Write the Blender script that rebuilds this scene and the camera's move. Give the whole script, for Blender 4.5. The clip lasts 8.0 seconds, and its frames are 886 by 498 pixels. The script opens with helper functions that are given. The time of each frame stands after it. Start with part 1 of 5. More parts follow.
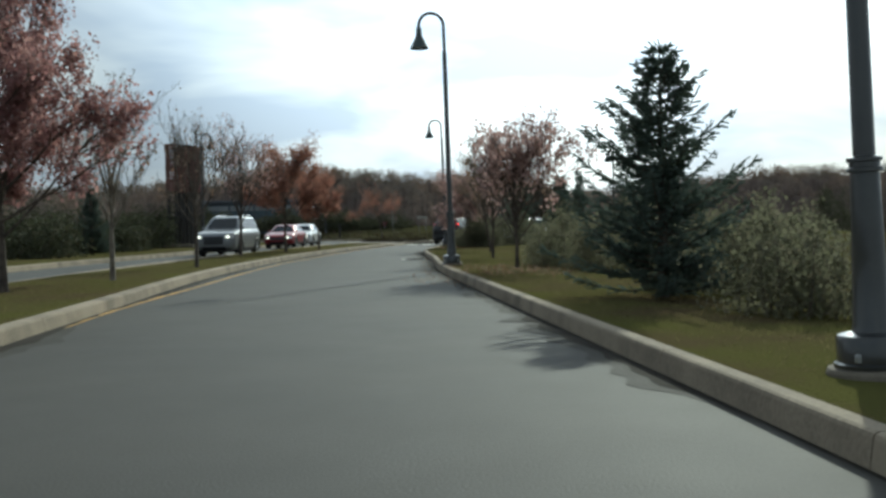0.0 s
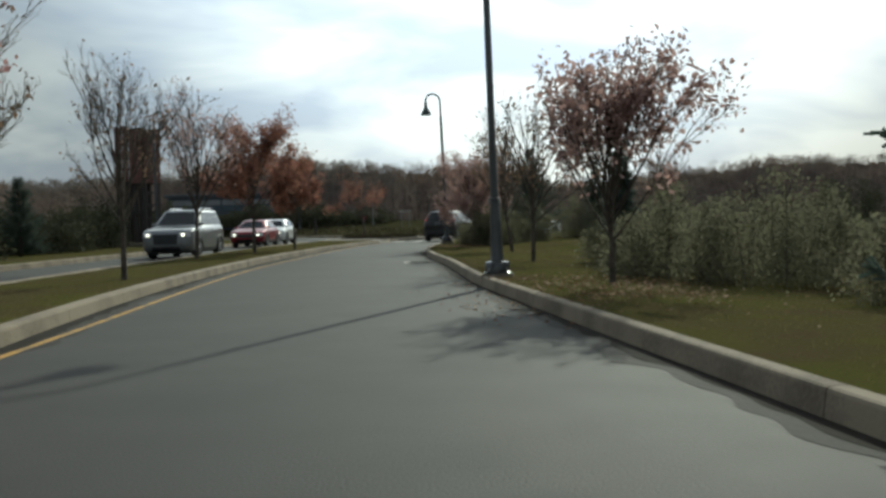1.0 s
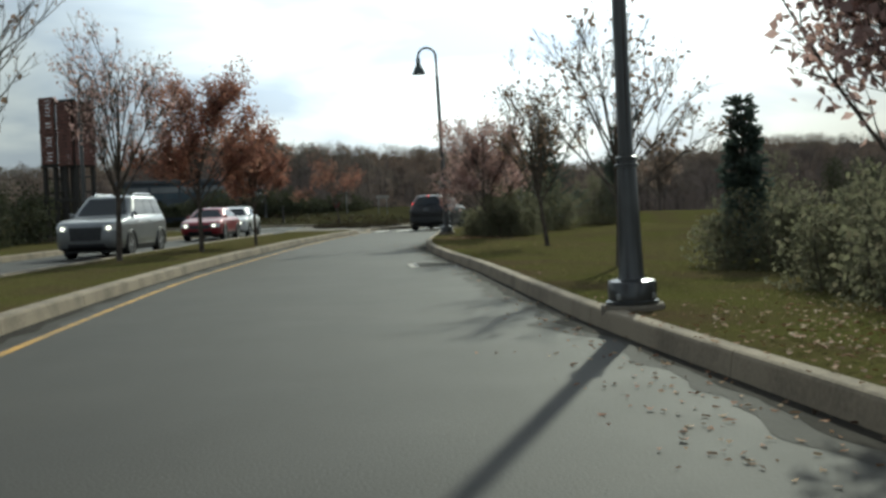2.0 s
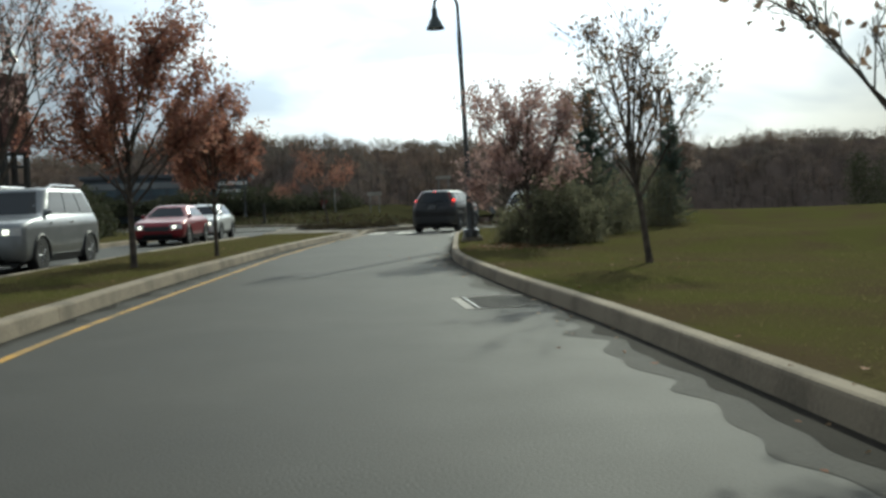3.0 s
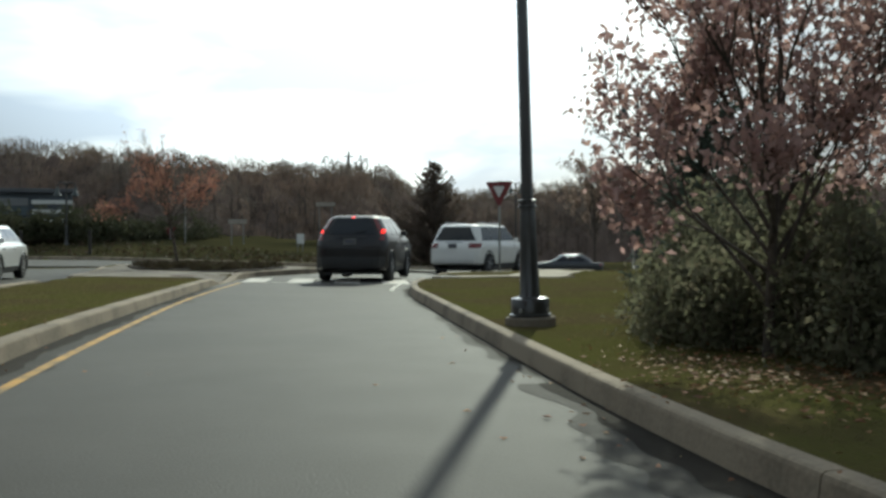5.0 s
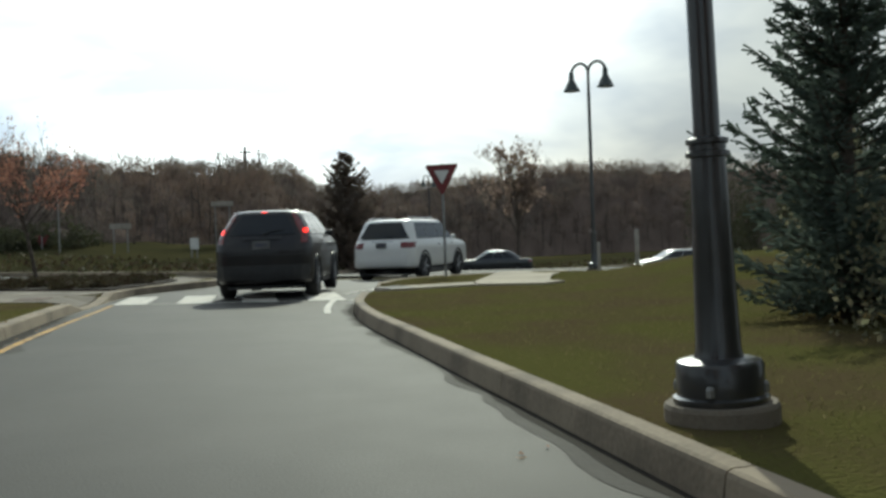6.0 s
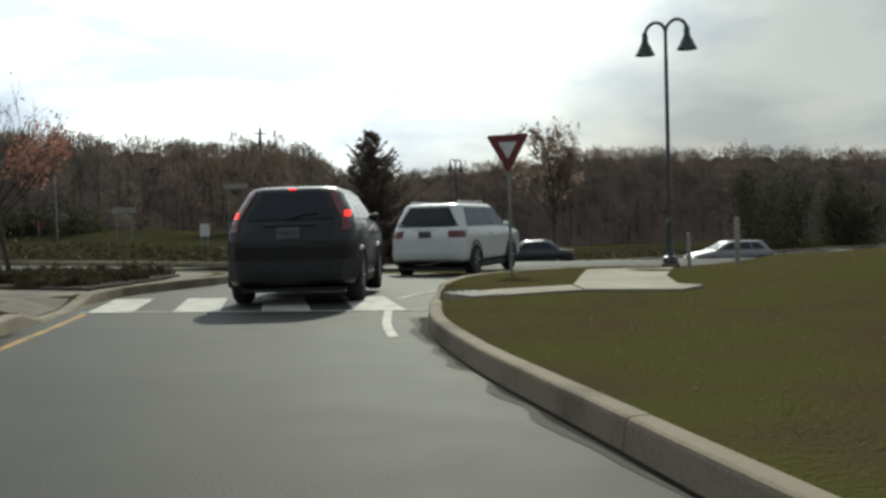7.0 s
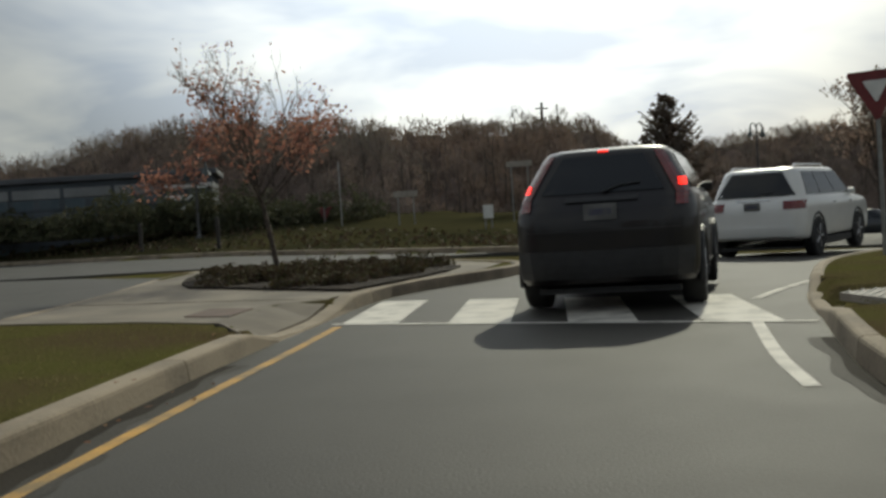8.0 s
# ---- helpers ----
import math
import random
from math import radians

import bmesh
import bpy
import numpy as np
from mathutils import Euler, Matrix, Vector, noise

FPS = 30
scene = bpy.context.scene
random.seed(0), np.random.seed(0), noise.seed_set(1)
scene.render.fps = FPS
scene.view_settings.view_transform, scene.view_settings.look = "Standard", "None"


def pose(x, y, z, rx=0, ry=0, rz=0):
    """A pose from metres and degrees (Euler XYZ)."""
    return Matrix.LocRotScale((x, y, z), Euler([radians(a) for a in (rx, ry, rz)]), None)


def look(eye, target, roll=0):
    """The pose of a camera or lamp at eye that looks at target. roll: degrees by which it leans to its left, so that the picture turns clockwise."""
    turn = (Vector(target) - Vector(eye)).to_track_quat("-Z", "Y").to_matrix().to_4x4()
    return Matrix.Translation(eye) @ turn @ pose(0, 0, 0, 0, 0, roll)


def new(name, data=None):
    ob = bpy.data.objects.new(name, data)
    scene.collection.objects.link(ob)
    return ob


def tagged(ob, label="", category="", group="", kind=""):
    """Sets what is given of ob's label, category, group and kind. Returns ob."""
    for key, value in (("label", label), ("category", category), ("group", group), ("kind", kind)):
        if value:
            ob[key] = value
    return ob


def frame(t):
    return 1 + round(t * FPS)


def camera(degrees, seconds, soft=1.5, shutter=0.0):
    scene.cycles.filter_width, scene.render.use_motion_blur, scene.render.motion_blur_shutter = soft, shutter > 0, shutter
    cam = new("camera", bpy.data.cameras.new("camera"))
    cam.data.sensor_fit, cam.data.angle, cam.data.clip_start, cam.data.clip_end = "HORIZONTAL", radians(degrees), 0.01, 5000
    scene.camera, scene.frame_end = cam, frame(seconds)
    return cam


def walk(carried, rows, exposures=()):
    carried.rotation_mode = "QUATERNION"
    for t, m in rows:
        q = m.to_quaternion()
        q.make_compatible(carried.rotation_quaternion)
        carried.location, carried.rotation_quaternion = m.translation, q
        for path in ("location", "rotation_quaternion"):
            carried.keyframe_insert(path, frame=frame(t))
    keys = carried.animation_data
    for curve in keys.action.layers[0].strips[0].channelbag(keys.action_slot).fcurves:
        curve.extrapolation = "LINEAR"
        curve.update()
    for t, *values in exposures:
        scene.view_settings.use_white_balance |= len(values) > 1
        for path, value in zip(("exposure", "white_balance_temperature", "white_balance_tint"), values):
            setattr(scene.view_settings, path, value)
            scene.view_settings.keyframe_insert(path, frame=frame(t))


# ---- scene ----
cam = camera(46.66, 8.0, soft=3.0)
EYE_HEIGHT = 1.079
# seconds, x, y, heading (left positive), pitch, lean
DRIVE = [
    (0, 0.000, 0.000, 0.833, -1.213, 1.209),
    (0.5, -0.667, 3.999, 0.206, -0.740, 1.748),
    (1, -1.242, 8.047, -0.691, -1.532, 1.544),
    (1.5, -1.748, 12.073, -1.666, -2.653, 1.609),
    (2, -2.099, 16.305, -2.366, -2.344, 2.192),
    (2.2, -2.216, 17.946, -2.360, -2.345, 2.044),
    (3.3, -2.926, 26.910, -4.382, -2.507, 2.343),
    (3.5, -3.090, 28.591, -5.501, -2.466, 2.304),
    (4, -3.411, 32.629, -6.314, -2.194, 1.613),
    (4.5, -3.633, 36.120, -9.875, -1.607, 0.876),
    (4.7, -3.684, 37.500, -10.633, -1.075, 0.662),
    (5.8, -3.320, 44.786, -15.930, -0.320, 1.186),
    (6, -3.217, 45.878, -17.187, -0.809, 2.077),
    (6.5, -3.003, 48.779, -16.624, -1.294, 1.857),
    (7, -2.769, 50.935, -16.461, -1.432, 1.602),
    (7.5, -2.551, 52.945, -16.586, -0.619, 2.161),
    (7.8, -2.543, 53.985, -14.198, -1.837, 2.696),
    (8, -2.512, 54.912, -0.758, -1.925, 3.802),
]


def drive_pose(x, y, heading, pitch, lean):
    return pose(x, y, EYE_HEIGHT, 0, 0, heading) @ pose(0, 0, 0, 90 + pitch) @ pose(0, 0, 0, 0, 0, -lean)


walk(cam, [(t, drive_pose(*row)) for t, *row in DRIVE],
     [(0.0, 0.14, 6000, -9), (0.5, -0.06, 6150, -8), (1.0, -0.12, 6300, -8), (1.5, 0.06, 6400, -6), (2.0, 0.12, 6320, -8), (4.0, 0.12, 6280, -8), (6.0, 0.12, 6330, -7), (6.5, -0.02, 6500, -5), (7.6, 0.02, 6500, -5), (8.0, -0.24, 6850, -2)])

# ---- sky, sun ----
SUN_HEADING = radians(19.4)   # right of straight ahead
SUN_HEIGHT = radians(30)
sun_way = Vector((math.sin(SUN_HEADING) * math.cos(SUN_HEIGHT), math.cos(SUN_HEADING) * math.cos(SUN_HEIGHT), math.sin(SUN_HEIGHT)))

world = bpy.data.worlds.new("world")
scene.world = world
world.use_nodes = True
wn = world.node_tree.nodes
wl = world.node_tree.links
wn.clear()
sky = wn.new("ShaderNodeTexSky")
sky.sky_type = "NISHITA"
sky.sun_disc = False
sky.sun_elevation = SUN_HEIGHT
sky.sun_rotation = SUN_HEADING
sky.air_density, sky.dust_density, sky.ozone_density = 1.0, 2.0, 1.0
w_coord = wn.new("ShaderNodeTexCoord")
# cloud deck: the direction is laid on a flat layer overhead
w_sep = wn.new("ShaderNodeSeparateXYZ")
wl.new(w_coord.outputs["Generated"], w_sep.inputs[0])
w_up = wn.new("ShaderNodeMath")
w_up.operation = "MAXIMUM"
w_up.inputs[1].default_value = 0.0
wl.new(w_sep.outputs["Z"], w_up.inputs[0])
w_lift = wn.new("ShaderNodeMath")
w_lift.operation = "ADD"
w_lift.inputs[1].default_value = 0.22
wl.new(w_up.outputs[0], w_lift.inputs[0])
w_flat = wn.new("ShaderNodeVectorMath")
w_flat.operation = "DIVIDE"
wl.new(w_coord.outputs["Generated"], w_flat.inputs[0])
w_three = wn.new("ShaderNodeCombineXYZ")
for k in range(3):
    wl.new(w_lift.outputs[0], w_three.inputs[k])
wl.new(w_three.outputs[0], w_flat.inputs[1])
w_noise = wn.new("ShaderNodeTexNoise")
w_noise.inputs["Scale"].default_value = 1.5
w_noise.inputs["Detail"].default_value = 4.0
w_noise.inputs["Roughness"].default_value = 0.5
w_noise.inputs["Distortion"].default_value = 0.35
wl.new(w_flat.outputs[0], w_noise.inputs["Vector"])
w_ramp = wn.new("ShaderNodeValToRGB")
w_ramp.color_ramp.elements[0].position = 0.40
w_ramp.color_ramp.elements[0].color = (0.65, 0.71, 0.91, 1)
w_ramp.color_ramp.elements[1].position = 0.60
w_ramp.color_ramp.elements[1].color = (1.14, 1.14, 1.23, 1)
wl.new(w_noise.outputs["Fac"], w_ramp.inputs[0])
# clouds are brighter round the sun that stands behind them
w_dot = wn.new("ShaderNodeVectorMath")
w_dot.operation = "DOT_PRODUCT"
wl.new(w_coord.outputs["Generated"], w_dot.inputs[0])
w_dot.inputs[1].default_value = Vector((math.sin(radians(6)), math.cos(radians(6)), 0.52)).normalized()
w_glow = wn.new("ShaderNodeMapRange")
w_glow.interpolation_type = "SMOOTHSTEP"
w_glow.inputs["From Min"].default_value = 0.83
w_glow.inputs["From Max"].default_value = 1.0
w_glow.inputs["To Min"].default_value = 4.9
w_glow.inputs["To Max"].default_value = 19.0
wl.new(w_dot.outputs["Value"], w_glow.inputs["Value"])
w_cloud = wn.new("ShaderNodeVectorMath")
w_cloud.operation = "SCALE"
wl.new(w_ramp.outputs[0], w_cloud.inputs[0])
wl.new(w_glow.outputs[0], w_cloud.inputs["Scale"])
w_mix = wn.new("ShaderNodeMix")
w_mix.data_type = "RGBA"
w_mix.inputs[0].default_value = 0.88
wl.new(sky.outputs[0], w_mix.inputs[6])
wl.new(w_cloud.outputs[0], w_mix.inputs[7])
w_back = wn.new("ShaderNodeBackground")
w_back.inputs["Strength"].default_value = 0.09
wl.new(w_mix.outputs[2], w_back.inputs[0])
w_out = wn.new("ShaderNodeOutputWorld")
wl.new(w_back.outputs[0], w_out.inputs[0])

sun_data = bpy.data.lights.new("sun", "SUN")
sun_data.energy = 3.0
sun_data.angle = radians(1.0)
sun_data.color = (1.0, 0.94, 0.84)
sun = new("sun", sun_data)
sun.matrix_world = look(sun_way * 100, (0, 0, 0))

# ---- materials ----


def material(name, color, rough=0.8, metal=0.0, second=None, scale=4.0, fine=60.0, bump=0.1, spread=(0.35, 0.65), piece=0.0,
             spec=0.5, coat=0.0, distance=0.02, detail=5.0):
    """A surface whose colour wanders between two tones at two sizes, with a fine relief."""
    m = bpy.data.materials.new(name)
    m.use_nodes = True
    nt = m.node_tree
    bsdf = nt.nodes["Principled BSDF"]
    bsdf.inputs["Roughness"].default_value = rough
    bsdf.inputs["Metallic"].default_value = metal
    bsdf.inputs["Specular IOR Level"].default_value = spec
    bsdf.inputs["Coat Weight"].default_value = coat
    bsdf.inputs["Coat Roughness"].default_value = 0.06
    second = second or tuple(v * 0.7 for v in color)
    coord = nt.nodes.new("ShaderNodeTexCoord")
    big = nt.nodes.new("ShaderNodeTexNoise")
    big.inputs["Scale"].default_value = scale
    big.inputs["Detail"].default_value = detail
    small = nt.nodes.new("ShaderNodeTexNoise")
    small.inputs["Scale"].default_value = fine
    small.inputs["Detail"].default_value = 3.0
    nt.links.new(coord.outputs["Object"], big.inputs["Vector"])
    nt.links.new(coord.outputs["Object"], small.inputs["Vector"])
    both = nt.nodes.new("ShaderNodeMath")
    both.operation = "MULTIPLY_ADD"
    both.inputs[1].default_value = 0.35
    nt.links.new(small.outputs["Fac"], both.inputs[0])
    lift = nt.nodes.new("ShaderNodeMath")
    lift.operation = "SUBTRACT"
    lift.inputs[1].default_value = 0.175
    nt.links.new(big.outputs["Fac"], lift.inputs[0])
    nt.links.new(lift.outputs[0], both.inputs[2])
    value = both
    if piece:
        info = nt.nodes.new("ShaderNodeObjectInfo")
        shift = nt.nodes.new("ShaderNodeMath")
        shift.operation = "MULTIPLY_ADD"
        shift.inputs[1].default_value = piece
        nt.links.new(info.outputs["Random"], shift.inputs[0])
        nt.links.new(both.outputs[0], shift.inputs[2])
        value = shift
    ramp = nt.nodes.new("ShaderNodeValToRGB")
    ramp.color_ramp.elements[0].position = spread[0]
    ramp.color_ramp.elements[0].color = (*second, 1)
    ramp.color_ramp.elements[1].position = spread[1]
    ramp.color_ramp.elements[1].color = (*color, 1)
    nt.links.new(value.outputs[0], ramp.inputs[0])
    nt.links.new(ramp.outputs[0], bsdf.inputs["Base Color"])
    if bump:
        b = nt.nodes.new("ShaderNodeBump")
        b.inputs["Strength"].default_value = bump
        b.inputs["Distance"].default_value = distance
        nt.links.new(small.outputs["Fac"], b.inputs["Height"])
        nt.links.new(b.outputs[0], bsdf.inputs["Normal"])
    return m


def island_material(name, colors, rough=0.7, glow_through=0.35, patches=None):
    """Leaves, twigs and needles: each one takes a tone of its own, and some light passes through."""
    m = bpy.data.materials.new(name)
    m.use_nodes = True
    nt = m.node_tree
    bsdf = nt.nodes["Principled BSDF"]
    bsdf.inputs["Roughness"].default_value = rough
    bsdf.inputs["Specular IOR Level"].default_value = 0.3
    geo = nt.nodes.new("ShaderNodeNewGeometry")
    ramp = nt.nodes.new("ShaderNodeValToRGB")
    ramp.color_ramp.elements[0].color = (*colors[0], 1)
    ramp.color_ramp.elements[1].color = (*colors[-1], 1)
    for k, col in enumerate(colors[1:-1]):
        e = ramp.color_ramp.elements.new((k + 1) / (len(colors) - 1))
        e.color = (*col, 1)
    nt.links.new(geo.outputs["Random Per Island"], ramp.inputs[0])
    tone = ramp.outputs[0]
    if patches:
        # neighbouring trees differ in hue
        size, cool, warm = patches
        coord = nt.nodes.new("ShaderNodeTexCoord")
        spots = nt.nodes.new("ShaderNodeTexNoise")
        spots.inputs["Scale"].default_value = size
        spots.inputs["Detail"].default_value = 3.0
        nt.links.new(coord.outputs["Object"], spots.inputs["Vector"])
        hue = nt.nodes.new("ShaderNodeValToRGB")
        hue.color_ramp.elements[0].position, hue.color_ramp.elements[1].position = 0.38, 0.62
        hue.color_ramp.elements[0].color, hue.color_ramp.elements[1].color = (*cool, 1), (*warm, 1)
        nt.links.new(spots.outputs["Fac"], hue.inputs[0])
        both = nt.nodes.new("ShaderNodeVectorMath")
        both.operation = "MULTIPLY"
        nt.links.new(tone, both.inputs[0])
        nt.links.new(hue.outputs[0], both.inputs[1])
        tone = both.outputs[0]
    nt.links.new(tone, bsdf.inputs["Base Color"])
    if glow_through:
        trans = nt.nodes.new("ShaderNodeBsdfTranslucent")
        nt.links.new(tone, trans.inputs[0])
        mix = nt.nodes.new("ShaderNodeMixShader")
        mix.inputs[0].default_value = glow_through
        nt.links.new(bsdf.outputs[0], mix.inputs[1])
        nt.links.new(trans.outputs[0], mix.inputs[2])
        nt.links.new(mix.outputs[0], nt.nodes["Material Output"].inputs[0])
    return m


def lamp_material(name, color, strength):
    m = bpy.data.materials.new(name)
    m.use_nodes = True
    bsdf = m.node_tree.nodes["Principled BSDF"]
    bsdf.inputs["Base Color"].default_value = (*color, 1)
    bsdf.inputs["Roughness"].default_value = 0.2
    bsdf.inputs["Emission Color"].default_value = (*color, 1)
    bsdf.inputs["Emission Strength"].default_value = strength
    return m


def asphalt_material():
    """Worn asphalt: broad tone changes, fine aggregate, faint wheel-polished wander and a few sealed cracks."""
    m = material("asphalt", (0.0515, 0.0475, 0.0410), 0.75, 0, (0.039, 0.0362, 0.0320), 0.5, 55, 0.35, (0.3, 0.7), spec=0.24, distance=0.008, detail=7)
    nt = m.node_tree
    bsdf = nt.nodes["Principled BSDF"]
    coord = nt.nodes.new("ShaderNodeTexCoord")
    patch = nt.nodes.new("ShaderNodeTexNoise")
    patch.inputs["Scale"].default_value = 1.7
    patch.inputs["Detail"].default_value = 6
    nt.links.new(coord.outputs["Object"], patch.inputs["Vector"])
    rr = nt.nodes.new("ShaderNodeMapRange")
    rr.inputs["To Min"].default_value = 0.71
    rr.inputs["To Max"].default_value = 0.79
    nt.links.new(patch.outputs["Fac"], rr.inputs["Value"])
    nt.links.new(rr.outputs[0], bsdf.inputs["Roughness"])
    return m


M_ASPHALT = asphalt_material()
M_KERB = material("kerb_concrete", (0.285, 0.232, 0.165), 0.95, 0, (0.150, 0.120, 0.085), 1.3, 30, 0.35, (0.34, 0.64), piece=0.10, distance=0.012, detail=8)
M_WALK = material("pavement_concrete", (0.200, 0.170, 0.130), 0.95, 0, (0.115, 0.096, 0.074), 1.0, 60, 0.2, distance=0.006)
M_GRASS = material("lawn", (0.086, 0.083, 0.029), 1.0, 0, (0.084, 0.064, 0.036), 0.6, 28, 0.6, (0.36, 0.60), spec=0.0, distance=0.05, detail=8)
M_DRY = material("dry_meadow", (0.060, 0.054, 0.026), 1.0, 0, (0.036, 0.035, 0.019), 0.25, 6, 0.5, (0.3, 0.7), spec=0.0, distance=0.06, detail=8)
M_MULCH = material("bark_mulch", (0.042, 0.030, 0.023), 1.0, 0, (0.022, 0.017, 0.013), 3, 40, 0.9, spec=0.2, distance=0.05)
M_YELLOW = material("yellow_line_paint", (0.52, 0.28, 0.045), 0.8, 0, (0.20, 0.135, 0.055), 2.5, 60, 0.2, (0.34, 0.62))
M_WHITE = material("white_line_paint", (0.58, 0.55, 0.49), 0.8, 0, (0.27, 0.255, 0.23), 3.0, 50, 0.2, (0.30, 0.55))
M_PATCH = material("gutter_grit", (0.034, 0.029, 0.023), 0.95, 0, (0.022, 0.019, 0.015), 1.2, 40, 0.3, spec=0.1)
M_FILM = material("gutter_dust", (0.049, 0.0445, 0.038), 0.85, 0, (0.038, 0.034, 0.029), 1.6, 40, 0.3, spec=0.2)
M_POST = material("lamp_post_paint", (0.032, 0.032, 0.032), 0.30, 0, (0.022, 0.022, 0.022), 5, 90, 0.05, coat=0.6)
M_BELL = material("lamp_shade_paint", (0.05, 0.065, 0.06), 0.35, 0, (0.03, 0.04, 0.038), 7, 80, 0.05, coat=0.2)
M_LENS = material("lamp_lens", (0.6, 0.6, 0.56), 0.3, 0, (0.5, 0.5, 0.46), 9, 60, 0)
M_BARK = material("bark", (0.115, 0.09, 0.07), 0.95, 0, (0.05, 0.04, 0.032), 7, 60, 0.8, distance=0.03)
M_PALE_BARK = material("pale_bark", (0.23, 0.20, 0.16), 0.9, 0, (0.12, 0.10, 0.08), 6, 50, 0.6, distance=0.02)
M_STEEL = material("galvanised_steel", (0.30, 0.30, 0.29), 0.5, 0.6, (0.22, 0.22, 0.21), 6, 60, 0.05)
M_GRATE = material("worn_drain_iron", (0.062, 0.057, 0.051), 0.85, 0.0, (0.044, 0.040, 0.035), 10, 70, 0.3)
M_IRON = material("cast_iron", (0.045, 0.04, 0.036), 0.9, 0.0, (0.03, 0.027, 0.024), 10, 70, 0.3)
M_RUBBER = material("tyre_rubber", (0.022, 0.022, 0.023), 0.85, 0, (0.014, 0.014, 0.014), 9, 60, 0.2)
M_TRIM = material("black_plastic", (0.024, 0.024, 0.026), 0.55, 0, (0.017, 0.017, 0.018), 12, 90, 0.1)
M_RIM = material("alloy_rim", (0.42, 0.42, 0.43), 0.35, 0.8, (0.3, 0.3, 0.31), 12, 70, 0)
M_GLASS_DARK = material("tinted_car_glass", (0.012, 0.014, 0.016), 0.06, 0, (0.009, 0.010, 0.012), 3, 30, 0, spec=0.5)
M_BLUE_GLASS = material("blue_window_glass", (0.075, 0.10, 0.12), 0.3, 0, (0.05, 0.075, 0.095), 1.5, 20, 0, spec=0.4)
M_CHROME = material("chrome", (0.7, 0.7, 0.7), 0.15, 1.0, (0.6, 0.6, 0.6), 9, 50, 0)
M_PLATE = material("number_plate", (0.14, 0.14, 0.138), 0.6, 0, (0.10, 0.10, 0.098), 8, 60, 0)
M_INK = material("plate_ink", (0.09, 0.09, 0.10), 0.6, 0, (0.05, 0.05, 0.1), 9, 60, 0)
M_SIGN_RED = material("sign_red", (0.17, 0.026, 0.028), 0.6, 0, (0.125, 0.020, 0.022), 5, 60, 0)
M_SIGN_WHITE = material("sign_white", (0.68, 0.68, 0.66), 0.5, 0, (0.56, 0.56, 0.54), 5, 60, 0)
M_BRICK = material("brick_red_panel", (0.175, 0.078, 0.062), 0.85, 0, (0.11, 0.052, 0.044), 3, 40, 0.4)
M_PATH = material("footpath_concrete", (0.40, 0.345, 0.255), 0.95, 0, (0.27, 0.232, 0.175), 1.0, 60, 0.2, distance=0.006)
M_INLAY = material("dull_red_pavers", (0.13, 0.085, 0.068), 0.95, 0, (0.08, 0.058, 0.048), 3, 30, 0.4)
M_TACTILE = material("tactile_plate", (0.36, 0.33, 0.29), 0.8, 0, (0.25, 0.23, 0.20), 4, 50, 0.2)
M_WALL = material("cladding_blue_grey", (0.090, 0.105, 0.122), 0.8, 0, (0.063, 0.073, 0.086), 0.4, 12, 0.1)
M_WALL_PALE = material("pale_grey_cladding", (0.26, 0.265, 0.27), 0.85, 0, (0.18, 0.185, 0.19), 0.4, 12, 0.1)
M_ROOF = material("roof_grey", (0.096, 0.102, 0.113), 0.8, 0, (0.066, 0.066, 0.076), 0.5, 14, 0.2)
M_RIDGE = material("woodland_canopy", (0.160, 0.122, 0.104), 1.0, 0, (0.128, 0.098, 0.083), 0.3, 3, 0.3, spec=0.0, distance=0.3, detail=8)
M_GREY_PAINT = material("dark_grey_car_paint", (0.013, 0.011, 0.012), 0.42, 0.0, (0.010, 0.0085, 0.0095), 3, 300, 0, spec=0.3, coat=0.4)
M_WHITE_PAINT = material("white_car_paint", (0.72, 0.72, 0.70), 0.35, 0, (0.68, 0.68, 0.66), 3, 200, 0, coat=0.8)
M_SILVER_PAINT = material("silver_car_paint", (0.22, 0.225, 0.23), 0.4, 0.5, (0.19, 0.195, 0.20), 3, 300, 0, coat=0.8)
M_RED_PAINT = material("dark_red_car_paint", (0.270, 0.022, 0.032), 0.32, 0.2, (0.216, 0.018, 0.027), 3, 300, 0, coat=0.35)
M_BLACK_PAINT = material("black_car_paint", (0.02, 0.022, 0.026), 0.3, 0.2, (0.016, 0.018, 0.02), 3, 300, 0, coat=0.8)
M_TAIL = material("red_lens", (0.16, 0.008, 0.008), 0.2, 0, (0.12, 0.006, 0.006), 9, 60, 0, coat=0.6)
M_CLEAR = material("clear_lens", (0.62, 0.62, 0.60), 0.15, 0, (0.5, 0.5, 0.5), 9, 60, 0, coat=0.6)
M_BRAKE = lamp_material("lit_brake_lamp", (1.0, 0.02, 0.012), 2.2)
M_HEAD = lamp_material("lit_headlamp", (1.0, 0.93, 0.80), 2.5)
M_LEAF_RED = island_material("red_brown_leaves", [(0.380, 0.200, 0.196), (0.440, 0.235, 0.215), (0.310, 0.170, 0.168), (0.480, 0.285, 0.250), (0.280, 0.170, 0.172)], 0.7, 0.6)
M_LEAF_PINK = island_material("faded_red_leaves", [(0.519, 0.336, 0.310), (0.389, 0.254, 0.229), (0.566, 0.389, 0.359), (0.307, 0.206, 0.192), (0.543, 0.342, 0.285)], 0.7, 0.62)
M_LEAF_ORANGE = island_material("orange_leaves", [(0.335, 0.143, 0.106), (0.380, 0.184, 0.125), (0.272, 0.123, 0.100), (0.405, 0.220, 0.155), (0.242, 0.120, 0.102)], 0.7, 0.62)
